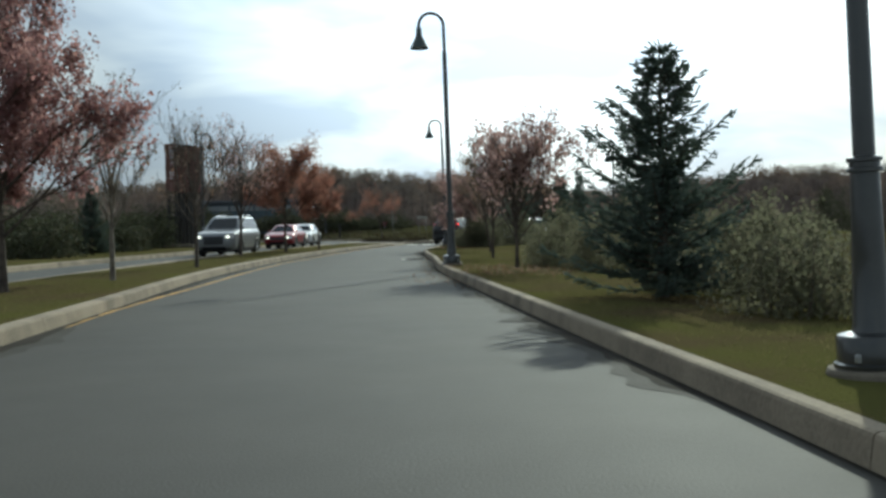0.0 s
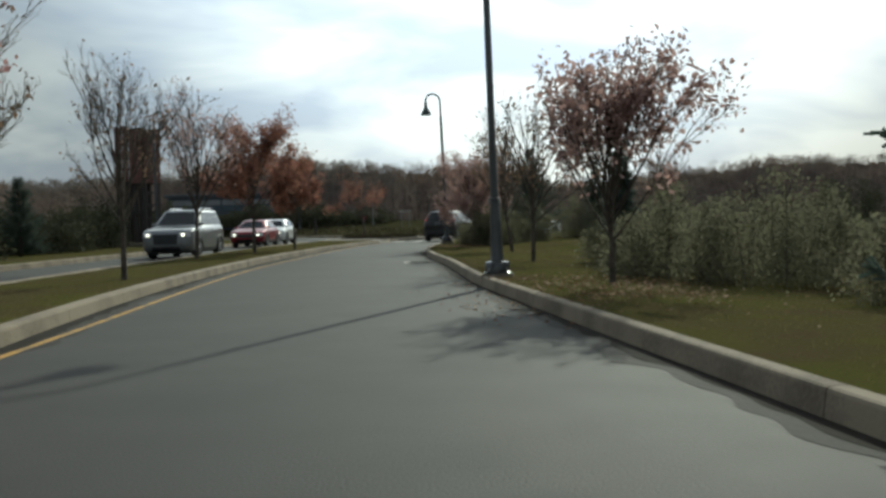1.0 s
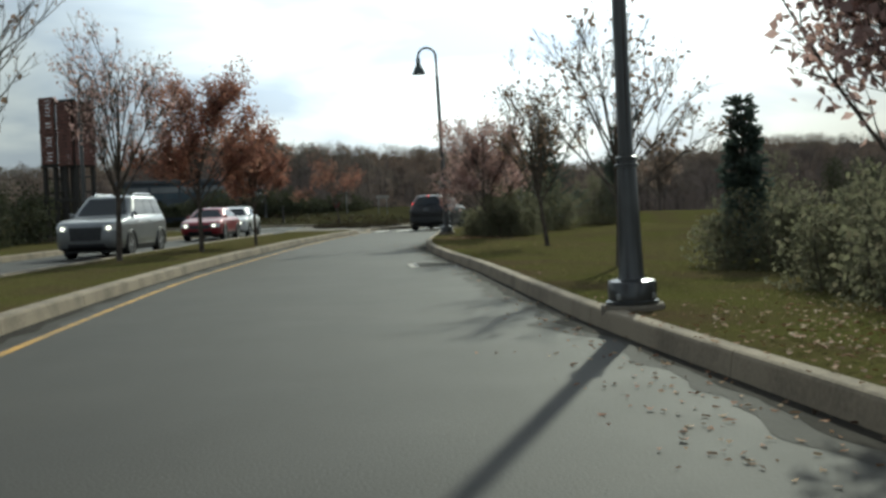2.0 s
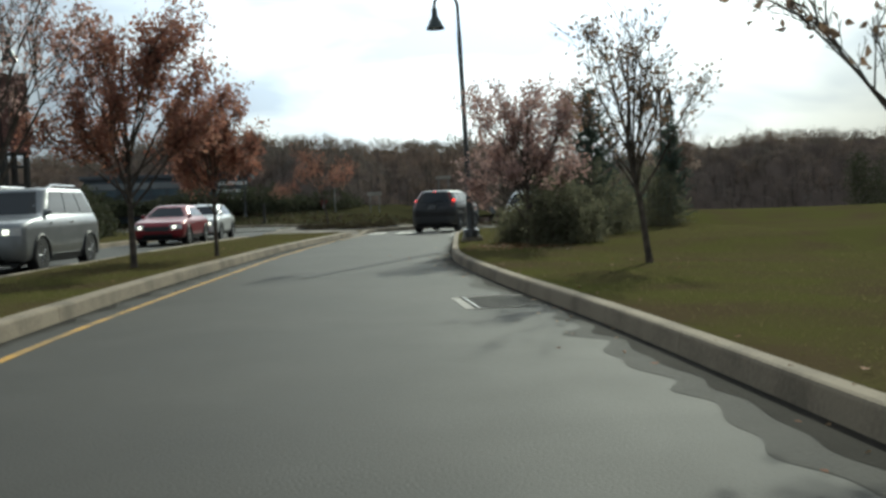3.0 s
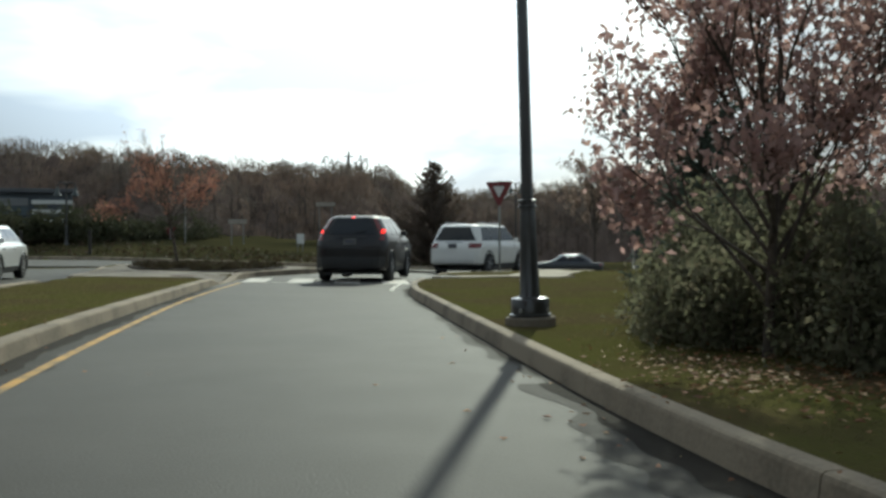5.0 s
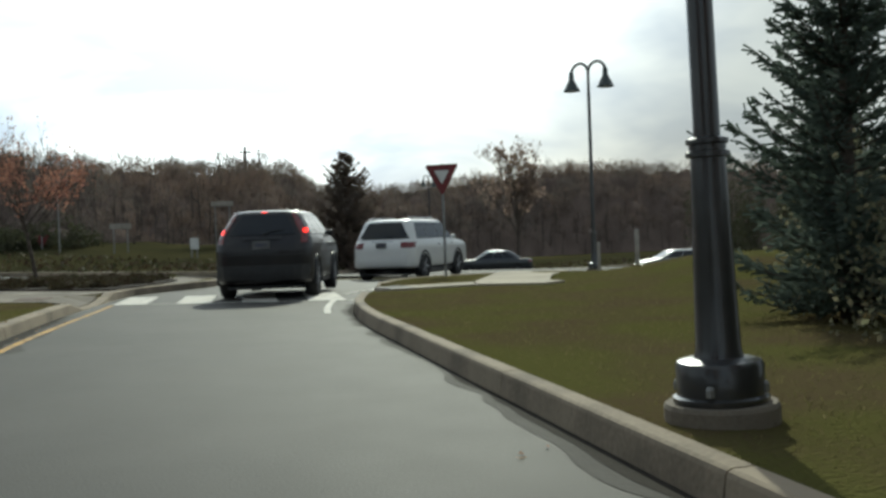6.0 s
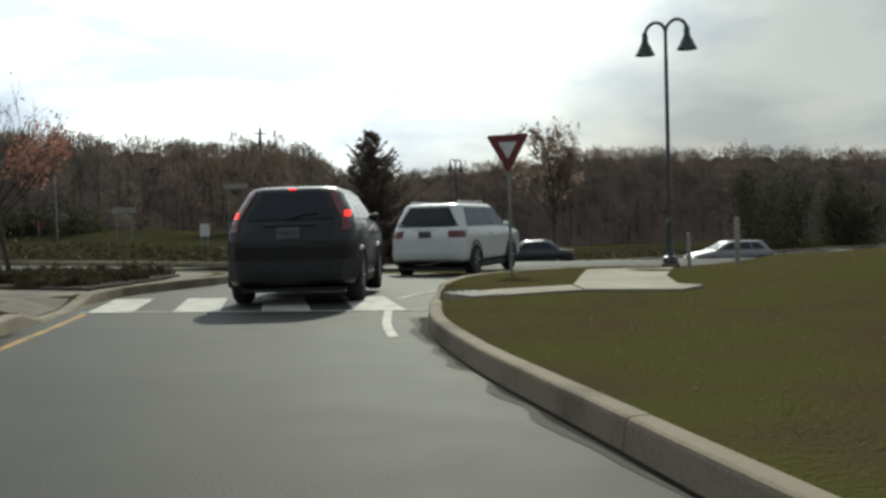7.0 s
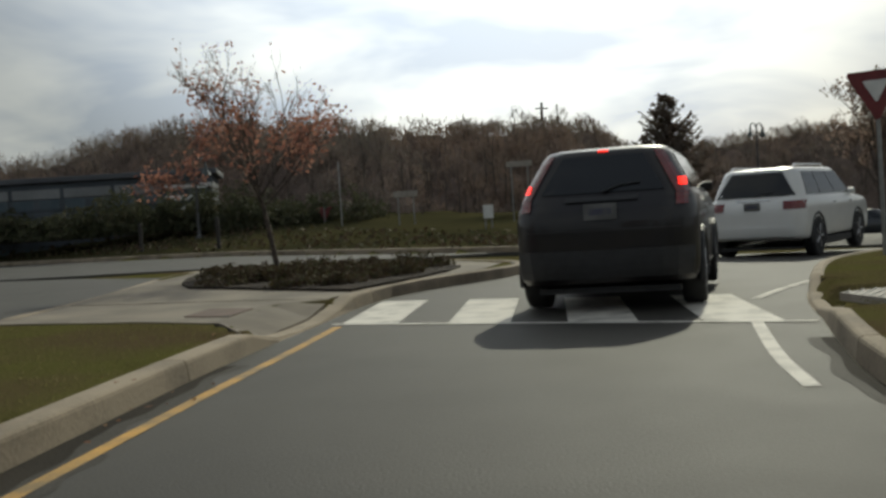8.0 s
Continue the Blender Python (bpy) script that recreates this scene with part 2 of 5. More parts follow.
M_LEAF_DULL = island_material("dull_brown_leaves", [(0.30, 0.22, 0.18), (0.25, 0.18, 0.15), (0.33, 0.25, 0.20), (0.21, 0.16, 0.13)], 0.7, 0.6)
M_LEAF_BROWN = island_material("dry_brown_leaves", [(0.22, 0.15, 0.11), (0.28, 0.19, 0.13), (0.17, 0.12, 0.09), (0.32, 0.19, 0.12)], 0.7, 0.5)
M_NEEDLE = island_material("spruce_needles", [(0.082, 0.108, 0.090), (0.106, 0.132, 0.110), (0.128, 0.158, 0.132), (0.088, 0.112, 0.092)], 0.9, 0.4)
M_SHRUB = island_material("dark_shrub_leaves", [(0.150, 0.152, 0.096), (0.166, 0.164, 0.102), (0.140, 0.136, 0.092), (0.168, 0.150, 0.102)], 0.95, 0.6)
M_BED = island_material("bed_plant_leaves", [(0.05, 0.05, 0.025), (0.09, 0.06, 0.035), (0.06, 0.04, 0.03), (0.10, 0.085, 0.04), (0.04, 0.05, 0.02)], 0.85, 0.2)
M_WOODS = island_material("woodland_twigs", [(0.205, 0.166, 0.145), (0.222, 0.172, 0.149), (0.196, 0.164, 0.141), (0.212, 0.178, 0.142), (0.240, 0.174, 0.140), (0.204, 0.170, 0.149)], 1.0, 0.25, patches=(0.14, (0.84, 0.90, 0.93), (1.04, 0.97, 0.92)))
M_BLADE = island_material("grass_blades", [(0.11, 0.110, 0.042), (0.13, 0.120, 0.047), (0.17, 0.142, 0.072), (0.10, 0.094, 0.04)], 1.0, 0.65)
M_HEDGE = island_material("dark_hedge_leaves", [(0.062, 0.069, 0.041), (0.081, 0.086, 0.044), (0.052, 0.058, 0.036), (0.097, 0.086, 0.053)], 0.9, 0.25)
M_LITTER = island_material("fallen_leaves", [(0.220, 0.098, 0.040), (0.150, 0.056, 0.030), (0.240, 0.120, 0.048), (0.280, 0.190, 0.105), (0.120, 0.054, 0.032)], 0.8, 0.1)

# ---- mesh helpers ----


def mesh_ob(name, verts, faces, mat, parent=None, label="", smooth=False):
    me = bpy.data.meshes.new(name)
    me.from_pydata(verts, [], faces)
    me.materials.append(mat)
    if smooth:
        me.polygons.foreach_set("use_smooth", [True] * len(me.polygons))
    ob = new(name, me)
    if parent:
        ob.parent = parent
    if label:
        ob["label"] = label
    return ob


def part(name, bm, mat, parent=None, label="", smooth=False):
    bmesh.ops.recalc_face_normals(bm, faces=bm.faces)
    me = bpy.data.meshes.new(name)
    bm.to_mesh(me)
    bm.free()
    me.materials.append(mat)
    if smooth:
        me.polygons.foreach_set("use_smooth", [True] * len(me.polygons))
        me.set_sharp_from_angle(angle=radians(38))
    ob = new(name, me)
    if parent:
        ob.parent = parent
    if label:
        ob["label"] = label
    return ob


def quads_ob(name, corners, mat, parent=None, label=""):
    """corners: an array (n, 4, 3) of loose quads, made one mesh."""
    n = len(corners)
    me = bpy.data.meshes.new(name)
    me.vertices.add(n * 4)
    me.vertices.foreach_set("co", corners.astype(np.float32).ravel())
    me.loops.add(n * 4)
    me.loops.foreach_set("vertex_index", np.arange(n * 4, dtype=np.int32))
    me.polygons.add(n)
    me.polygons.foreach_set("loop_start", np.arange(0, n * 4, 4, dtype=np.int32))
    me.update(calc_edges=True)
    me.materials.append(mat)
    ob = new(name, me)
    if parent:
        ob.parent = parent
    if label:
        ob["label"] = label
    return ob


def thing(name, x, y, z, heading=0.0, label="", category="", group="", kind=""):
    e = new(name)
    e.matrix_basis = pose(x, y, z, 0, 0, heading)
    return tagged(e, label, category, group, kind)


def box(bm, x0, x1, y0, y1, z0, z1, bevel=0.0):
    m = Matrix.LocRotScale(((x0 + x1) / 2, (y0 + y1) / 2, (z0 + z1) / 2), None, (abs(x1 - x0), abs(y1 - y0), abs(z1 - z0)))
    made = bmesh.ops.create_cube(bm, size=1, matrix=m)
    if bevel:
        edges = list({e for v in made["verts"] for e in v.link_edges})
        bmesh.ops.bevel(bm, geom=edges, offset=bevel, segments=2, profile=0.5, affect="EDGES")
    return bm


def lathe(bm, profile, sides=16, at=(0, 0, 0), rot=None):
    """Turns (radius, height) rows round the z axis."""
    rings = []
    m = Matrix.Translation(at) @ (rot or Matrix())
    for r, z in profile:
        rings.append([bm.verts.new(m @ Vector((r * math.cos(2 * math.pi * k / sides), r * math.sin(2 * math.pi * k / sides), z))) for k in range(sides)])
    for a, b in zip(rings, rings[1:]):
        for k in range(sides):
            bm.faces.new((a[k], a[(k + 1) % sides], b[(k + 1) % sides], b[k]))
    bm.faces.new(rings[0][::-1])
    bm.faces.new(rings[-1])
    return bm


def tube(bm, points, radii, sides=8, cap=True):
    pts = [Vector(p) for p in points]
    if isinstance(radii, (int, float)):
        radii = [radii] * len(pts)
    rings = []
    ref = None
    for i, p in enumerate(pts):
        t = (pts[min(i + 1, len(pts) - 1)] - pts[max(i - 1, 0)]).normalized()
        if ref is None:
            ref = Vector((1, 0, 0)) if abs(t.x) < 0.8 else Vector((0, 1, 0))
        a = (ref - t * ref.dot(t)).normalized()
        ref = a
        b = t.cross(a)
        rings.append([bm.verts.new(p + (a * math.cos(2 * math.pi * k / sides) + b * math.sin(2 * math.pi * k / sides)) * radii[i]) for k in range(sides)])
    for r0, r1 in zip(rings, rings[1:]):
        for k in range(sides):
            bm.faces.new((r0[k], r0[(k + 1) % sides], r1[(k + 1) % sides], r1[k]))
    if cap:
        bm.faces.new(rings[0][::-1])
        bm.faces.new(rings[-1])
    return bm


class Limbs:
    """Collects tapered branch tubes as plain lists, which stays quick for thousands of them."""

    def __init__(self):
        self.verts, self.faces = [], []

    def add(self, pts, r0, r1, sides=5):
        n = len(pts)
        start = len(self.verts)
        ref = np.array((0.31, 0.83, 0.46))
        for i in range(n):
            t = pts[min(i + 1, n - 1)] - pts[max(i - 1, 0)]
            t = t / (np.linalg.norm(t) + 1e-9)
            a = np.cross(t, ref)
            a /= np.linalg.norm(a) + 1e-9
            b = np.cross(t, a)
            r = r0 + (r1 - r0) * i / (n - 1)
            for k in range(sides):
                w = 2 * math.pi * k / sides
                self.verts.append(tuple(pts[i] + (a * math.cos(w) + b * math.sin(w)) * r))
        for i in range(n - 1):
            for k in range(sides):
                p, q = start + i * sides + k, start + i * sides + (k + 1) % sides
                self.faces.append((p, q, q + sides, p + sides))


def leaf_quads(rng, centres, size, flat=0.0):
    """Leaves at the given places, turned at random, folded a little by uneven corners."""
    n = len(centres)
    a = rng.normal(size=(n, 3))
    a[:, 2] -= 0.5
    a /= np.linalg.norm(a, axis=1, keepdims=True)
    b = rng.normal(size=(n, 3))
    b -= a * (a * b).sum(1, keepdims=True)
    b /= np.linalg.norm(b, axis=1, keepdims=True)
    if flat:
        a[:, 2] *= 1 - flat
        b[:, 2] *= 1 - flat
    s = size * rng.uniform(0.6, 1.35, (n, 1))
    w = s * rng.uniform(0.45, 0.7, (n, 1))
    fold = np.cross(a, b) * s * 0.18
    return np.stack([centres - a * s * 0.5, centres + b * w * 0.5 + fold, centres + a * s * 0.5, centres - b * w * 0.5 + fold], 1)


def smooth_line(points, step=0.5):
    """A curve through the points, in even steps."""
    p = np.array(points, float)
    p = np.vstack([2 * p[0] - p[1], p, 2 * p[-1] - p[-2]])
    out = []
    for i in range(1, len(p) - 2):
        n = max(2, int(np.linalg.norm(p[i + 1] - p[i]) / 0.1))
        for u in np.linspace(0, 1, n, endpoint=False):
            out.append(0.5 * ((2 * p[i]) + (p[i + 1] - p[i - 1]) * u + (2 * p[i - 1] - 5 * p[i] + 4 * p[i + 1] - p[i + 2]) * u * u
                              + (3 * p[i] - p[i - 1] - 3 * p[i + 1] + p[i + 2]) * u ** 3))
    out.append(p[-2])
    out = np.array(out)
    s = np.append(0, np.cumsum(np.linalg.norm(np.diff(out, axis=0), axis=1)))
    k = np.linspace(0, s[-1], max(2, int(s[-1] / step)))
    return np.stack([np.interp(k, s, out[:, 0]), np.interp(k, s, out[:, 1])], 1)


def step01(v, a, b):
    u = np.clip((np.asarray(v, float) - a) / (b - a), 0, 1)
    return u * u * (3 - 2 * u)

# ---- the large structure: road, kerbs, ground ----
RIGHT = smooth_line([(11.61, -60), (6.31, -30), (3.41, -10), (2.21, 0), (1.51, 6.6), (0.76, 13.5), (-0.01, 20.7), (-0.44, 25), (-0.61, 28), (-0.84, 33), (-1.17, 37.5),
                     (-1.39, 42), (-1.38, 45), (-1.17, 48.5), (-0.94, 51.6), (-0.81, 53.4), (-0.62, 55.8), (-0.43, 58.2), (-0.09, 60.5), (0.3, 62), (0.75, 63.5), (1.15, 64.9),
                     (1.85, 66.7), (2.6, 68.5), (3.5, 70.3), (4.9, 72.4), (7.2, 75.4), (11, 80), (15, 84), (22, 88), (45, 92), (60, 94)])
FAR = smooth_line([(60, 122), (30, 113), (18, 109), (11, 104), (7.5, 96), (4.5, 89), (0, 86.5), (-7, 92), (-13, 97.5), (-38, 116)], 1.0)
OUTER = smooth_line([(-46, 106), (-24, 92), (-13.4, 80), (-12.2, 76), (-12.0, 70), (-12.6, 62.7), (-12.9, 56), (-13.0, 49), (-13.2, 44), (-13.4, 36), (-13.3, 28),
                     (-12.8, 20), (-11.9, 10), (-11.0, 0), (-9.7, -10), (-6.8, -30), (-1.4, -60)])
MEDIAN = smooth_line([(2.4, -60), (-3.0, -30), (-5.9, -10), (-7.2, 0), (-8.1, 10), (-9.0, 20), (-9.4, 28), (-9.45, 36), (-9.2, 44), (-8.95, 50), (-8.7, 58),
                      (-8.0, 65), (-7.7, 70), (-8.0, 76), (-7.6, 79.2), (-6.4, 79.6), (-3.6, 77.6), (-1.4, 75.2), (-0.75, 73.2), (-1.2, 71.6), (-2.7, 69.6),
                      (-3.35, 67.9), (-3.75, 65.6), (-4.15, 63.3), (-4.5, 60.5), (-5.1, 55.2), (-5.5, 51), (-5.75, 46.5), (-6.0, 42), (-6.12, 37.5), (-6.1, 30), (-5.85, 24),
                      (-5.5, 19.6), (-4.96, 14.6), (-4.5, 10), (-3.55, 0), (-2.4, -10), (0.4, -30), (5.7, -60)])
PAVED = np.vstack([RIGHT, FAR, OUTER, MEDIAN])


def road_z(x, y):
    """Beyond the crossing the roundabout falls away to the right."""
    s = np.clip(np.asarray(x, float) * 0.9 + (np.asarray(y, float) - 66) * 0.35 - 1, 0, 32)
    return -(0.028 * s + 0.00085 * s * s) * step01(y, 60, 70)


def inside(poly, x, y):
    hit = np.zeros(x.shape, bool)
    for (x0, y0), (x1, y1) in zip(poly, np.roll(poly, -1, 0)):
        if y0 == y1:
            continue
        cross = (y0 > y) != (y1 > y)
        hit ^= cross & (x < (x1 - x0) * (y - y0) / (y1 - y0) + x0)
    return hit


def edge_distance(poly, x, y, closed=True):
    best = np.full(x.shape, 1e9)
    ends = np.roll(poly, -1, 0) if closed else poly[1:]
    for (x0, y0), (x1, y1) in zip(poly, ends):
        dx, dy = x1 - x0, y1 - y0
        u = np.clip(((x - x0) * dx + (y - y0) * dy) / (dx * dx + dy * dy + 1e-9), 0, 1)
        best = np.minimum(best, np.hypot(x - x0 - u * dx, y - y0 - u * dy))
    return best


LAWN_TOP = 0.15
# dropped kerbs at the crossing
RAMP_MEDIAN = np.array([(-4.52, 65.05), (-4.38, 66.95), (-3.6, 66.95), (-4.0, 64.35), (-4.2, 64.35)])
RAMP_RIGHT = np.array([(0.85, 63.1), (1.52, 63.1), (1.7, 64.4), (1.05, 64.4)])


def lawn_z(x, y):
    """Height of the unpaved ground: level beside the kerbs, falling off to the right of the road and past the roundabout, with a low rise by the footpath."""
    x, y = np.asarray(x, float), np.asarray(y, float)
    kerb_x = np.interp(y, RIGHT[:260, 1], RIGHT[:260, 0])
    e = x - kerb_x
    start = 1.2 + 15 * step01(y, 43, 52)
    fall = np.where(e > 0, 0.045 * np.clip(e - start, 0, 22), 0)
    past = -road_z(x, y)
    roll = 0.05 * np.sin(x * 0.31 + 1) * np.sin(y * 0.23) * np.clip((np.abs(e) - 3) / 10, 0, 1)
    side = (x - 4.15) * 0.88 - (y - 63.4) * 0.48
    rise = 0.45 * step01(side, 0.2, 3.5) * step01(e, 2.5, 6.0) * step01(y, 55, 63) * (1 - step01(y, 72, 88))
    hump = 0.15 * np.exp(-((x - 5.8) ** 2 + (y - 67.4) ** 2) / 4.0)
    return LAWN_TOP - np.maximum(fall, past) + roll + rise + hump


def build_ground():
    xs = np.unique(np.concatenate([np.linspace(-900, -60, 12), np.linspace(-60, -15, 26), np.arange(-15, 12, 0.24), np.linspace(12, 60, 30), np.linspace(60, 900, 12)]))
    ys = np.unique(np.concatenate([np.linspace(-400, -20, 14), np.linspace(-20, 0, 20), np.arange(0, 84, 0.26), np.linspace(84, 130, 40), np.linspace(130, 1500, 14)]))
    gx, gy = np.meshgrid(xs, ys)
    z = lawn_z(gx, gy)
    within = inside(PAVED, gx, gy)
    dist = np.full(gx.shape, 50.0)
    near = (gx > -60) & (gx < 60) & (gy > -70) & (gy < 125)
    dist[near] = edge_distance(PAVED, gx[near], gy[near])
    sunk = within | (dist < 0.16) | inside(RAMP_MEDIAN, gx, gy) | inside(RAMP_RIGHT, gx, gy)
    z = np.where(sunk, np.minimum(z, road_z(gx, gy)) - 0.14, z)
    ny, nx = gx.shape
    verts = np.stack([gx, gy, z], -1).reshape(-1, 3)
    i = np.arange(ny * nx).reshape(ny, nx)
    faces = np.stack([i[:-1, :-1], i[:-1, 1:], i[1:, 1:], i[1:, :-1]], -1).reshape(-1, 4)
    ob = mesh_ob("ground", verts.tolist(), faces.tolist(), M_GRASS, smooth=True)
    return tagged(ob, "mown olive-green autumn lawn falling away from the road", "lawn", kind="structure")


build_ground()


def build_road():
    from mathutils.geometry import tessellate_polygon
    outline = [Vector((x, y, 0)) for x, y in PAVED]
    tris = tessellate_polygon([outline])
    z = road_z(PAVED[:, 0], PAVED[:, 1])
    verts = [(float(x), float(y), float(h)) for (x, y), h in zip(PAVED, z)]
    faces = [t for t in tris if len(set(t)) == 3]
    bm = bmesh.new()
    vs = [bm.verts.new(v) for v in verts]
    for t in faces:
        try:
            f = bm.faces.new([vs[k] for k in t])
        except ValueError:
            continue
        f.normal_update()
        if f.normal.z < 0:
            f.normal_flip()
    me = bpy.data.meshes.new("road")
    bm.to_mesh(me)
    bm.free()
    me.materials.append(M_ASPHALT)
    return tagged(new("road", me), "worn dark grey asphalt lanes running into a roundabout", "road", kind="structure")


build_road()


def build_kerb(name, line, label, slope, low, length=3.0, wide=0.26):
    """Kerb of cast stones along a line; the line is the foot of its face, the stones lie to its left or right by the sign of slope."""
    root = tagged(new(name), label, "kerb", kind="structure")
    side = 1 if slope > 0 else -1
    rise = abs(slope)
    s = np.append(0, np.cumsum(np.linalg.norm(np.diff(line, axis=0), axis=1)))
    t = np.gradient(line, axis=0)
    t /= np.linalg.norm(t, axis=1, keepdims=True)
    out = np.stack([t[:, 1], -t[:, 0]], 1) * side
    count = int(s[-1] / length)
    for k in range(count):
        a, b = k * length + 0.004, (k + 1) * length - 0.008
        rows = np.linspace(a, b, 5)
        verts = []
        for q in rows:
            px, py = np.interp(q, s, line[:, 0]), np.interp(q, s, line[:, 1])
            ox, oy = np.interp(q, s, out[:, 0]), np.interp(q, s, out[:, 1])
            h = 0.165 - 0.145 * low(px, py) + 0.004 * math.sin(k * 12.9)
            base = float(road_z(px, py))
            for w, z in ((0.0, -0.1), (0.0, 0.0), (rise * 0.6, h - 0.03), (rise * 0.6 + 0.008, h - 0.010), (rise * 0.6 + 0.028, h), (wide - 0.03, h + 0.003), (wide, h - 0.025), (wide, -0.1)):
                verts.append((px + ox * w, py + oy * w, base + z))
        n = 8
        faces = []
        for r in range(4):
            for c in range(n - 1):
                p = r * n + c
                faces.append((p, p + 1, p + n + 1, p + n) if side < 0 else (p, p + n, p + n + 1, p + 1))
        faces += [tuple(range(n)), tuple(range(4 * n, 5 * n))[::-1]]
        mesh_ob("kerb_stone", verts, faces, M_KERB, root)
    return root


def build_verge(line):
    """Turf that meets the back of the right kerb."""
    t = np.gradient(line, axis=0)
    t /= np.linalg.norm(t, axis=1, keepdims=True)
    out = np.stack([t[:, 1], -t[:, 0]], 1)
    verts, rows = [], ((0.13, 0.0), (0.20, 0.006), (0.36, 0.006), (0.52, 0.006), (0.66, -0.03))
    for w, lift in rows:
        p = line + out * w
        z = np.minimum(lawn_z(p[:, 0], p[:, 1]), LAWN_TOP + road_z(p[:, 0], p[:, 1])) + lift
        verts += [tuple(v) for v in np.column_stack([p, z])]
    n = len(line)
    faces = [(r * n + i, (r + 1) * n + i, (r + 1) * n + i + 1, r * n + i + 1) for r in range(len(rows) - 1) for i in range(n - 1)]
    ob = mesh_ob("verge", verts, faces, M_GRASS, smooth=True)
    return tagged(ob, "strip of olive turf along the back of the kerb", "lawn", kind="structure")


build_verge(RIGHT[(RIGHT[:, 1] > -2) & (RIGHT[:, 1] < 62.9)])
build_verge(RIGHT[(RIGHT[:, 1] > 65.6) & (RIGHT[:, 1] < 74)])


def no_drop(x, y):
    return 0.0


def crossing_right(x, y):
    return float(step01(y, 63.0, 63.7) * (1 - step01(y, 65.4, 66.2))) if x < 3 else 0.0


def crossing_median(x, y):
    return float(step01(y, 63.95, 64.7) * (1 - step01(y, 66.4, 67.2)))


def clip_line(line, y0):
    return line[line[:, 1] > y0]


# ---- road markings ----


def ribbon(name, line, width, mat, label, z=0.004, category="road marking", kind="structure"):
    t = np.gradient(line, axis=0)
    t /= np.linalg.norm(t, axis=1, keepdims=True)
    o = np.stack([t[:, 1], -t[:, 0]], 1) * width / 2
    verts, faces = [], []
    for (x, y), (ox, oy) in zip(line, o):
        h = float(road_z(x, y)) + z
        verts += [(x - ox, y - oy, h), (x + ox, y + oy, h)]
    faces = [(2 * i, 2 * i + 1, 2 * i + 3, 2 * i + 2) for i in range(len(line) - 1)]
    return tagged(mesh_ob(name, verts, faces, mat), label, category, kind=kind)


YELLOW = smooth_line([(-3.42, 0), (-3.88, 4.5), (-4.4, 10), (-4.86, 14.5), (-5.15, 20), (-5.42, 24.8), (-5.62, 29.4), (-5.72, 34), (-5.62, 38.5), (-5.45, 43), (-5.28, 47.5), (-5.0, 52), (-4.55, 57.5), (-4.08, 61.3), (-3.8, 63.2), (-3.5, 65.4)])
ribbon("yellow_edge_line", YELLOW, 0.095, M_YELLOW, "faded yellow edge line painted along the median kerb")
ribbon("white_lane_line", smooth_line([(-0.46, 60.5), (-0.24, 61.7), (0.24, 63.65)], 0.2), 0.10, M_WHITE, "short white line leading to the crossing")
ribbon("white_entry_line", smooth_line([(0.8, 65.4), (1.5, 66.5), (2.3, 67.7)], 0.3), 0.10, M_WHITE, "white edge line past the crossing")


def build_crossing():
    near0, near1 = np.array((-3.48, 65.65)), np.array((0.42, 63.42))
    along = (near1 - near0) / np.linalg.norm(near1 - near0)
    ahead = np.array((0.12, 0.993))
    total = np.linalg.norm(near1 - near0)
    for k in range(4):
        a = k * (total - 0.68) / 3
        p, q = near0 + along * a, near0 + along * (a + 0.68)
        verts = []
        for base in (p, q):
            for d in (0.0, 0.9, 1.8, 2.65):
                verts.append((*(base + ahead * d), 0.0045))
        mesh = mesh_ob("crossing_bar", verts, [(i, i + 4, i + 5, i + 1) for i in range(3)], M_WHITE)
        tagged(mesh, "worn white zebra bar painted across the road", "crosswalk bar", "zebra crossing bars", "structure")
    line = np.linspace(near0 - along * 0.1, near1 + along * 0.25, 6) - ahead * 0.04
    ribbon("crossing_edge_line", line, 0.1, M_WHITE, "thin white line along the crossing", z=0.008)


build_crossing()


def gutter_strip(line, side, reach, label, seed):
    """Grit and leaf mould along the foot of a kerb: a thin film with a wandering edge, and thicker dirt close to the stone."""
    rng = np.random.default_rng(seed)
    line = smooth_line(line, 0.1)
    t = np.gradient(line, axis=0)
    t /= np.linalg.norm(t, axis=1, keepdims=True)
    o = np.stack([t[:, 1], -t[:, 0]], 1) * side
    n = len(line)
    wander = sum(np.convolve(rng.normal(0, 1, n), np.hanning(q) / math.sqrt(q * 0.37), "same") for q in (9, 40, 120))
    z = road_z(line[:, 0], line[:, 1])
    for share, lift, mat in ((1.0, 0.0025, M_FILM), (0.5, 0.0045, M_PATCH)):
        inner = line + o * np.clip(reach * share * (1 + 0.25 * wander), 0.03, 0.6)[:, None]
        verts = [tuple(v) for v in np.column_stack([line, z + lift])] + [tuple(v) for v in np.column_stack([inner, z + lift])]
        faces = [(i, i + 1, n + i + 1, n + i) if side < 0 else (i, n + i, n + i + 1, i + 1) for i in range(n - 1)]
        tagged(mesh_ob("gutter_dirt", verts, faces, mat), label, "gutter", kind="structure")


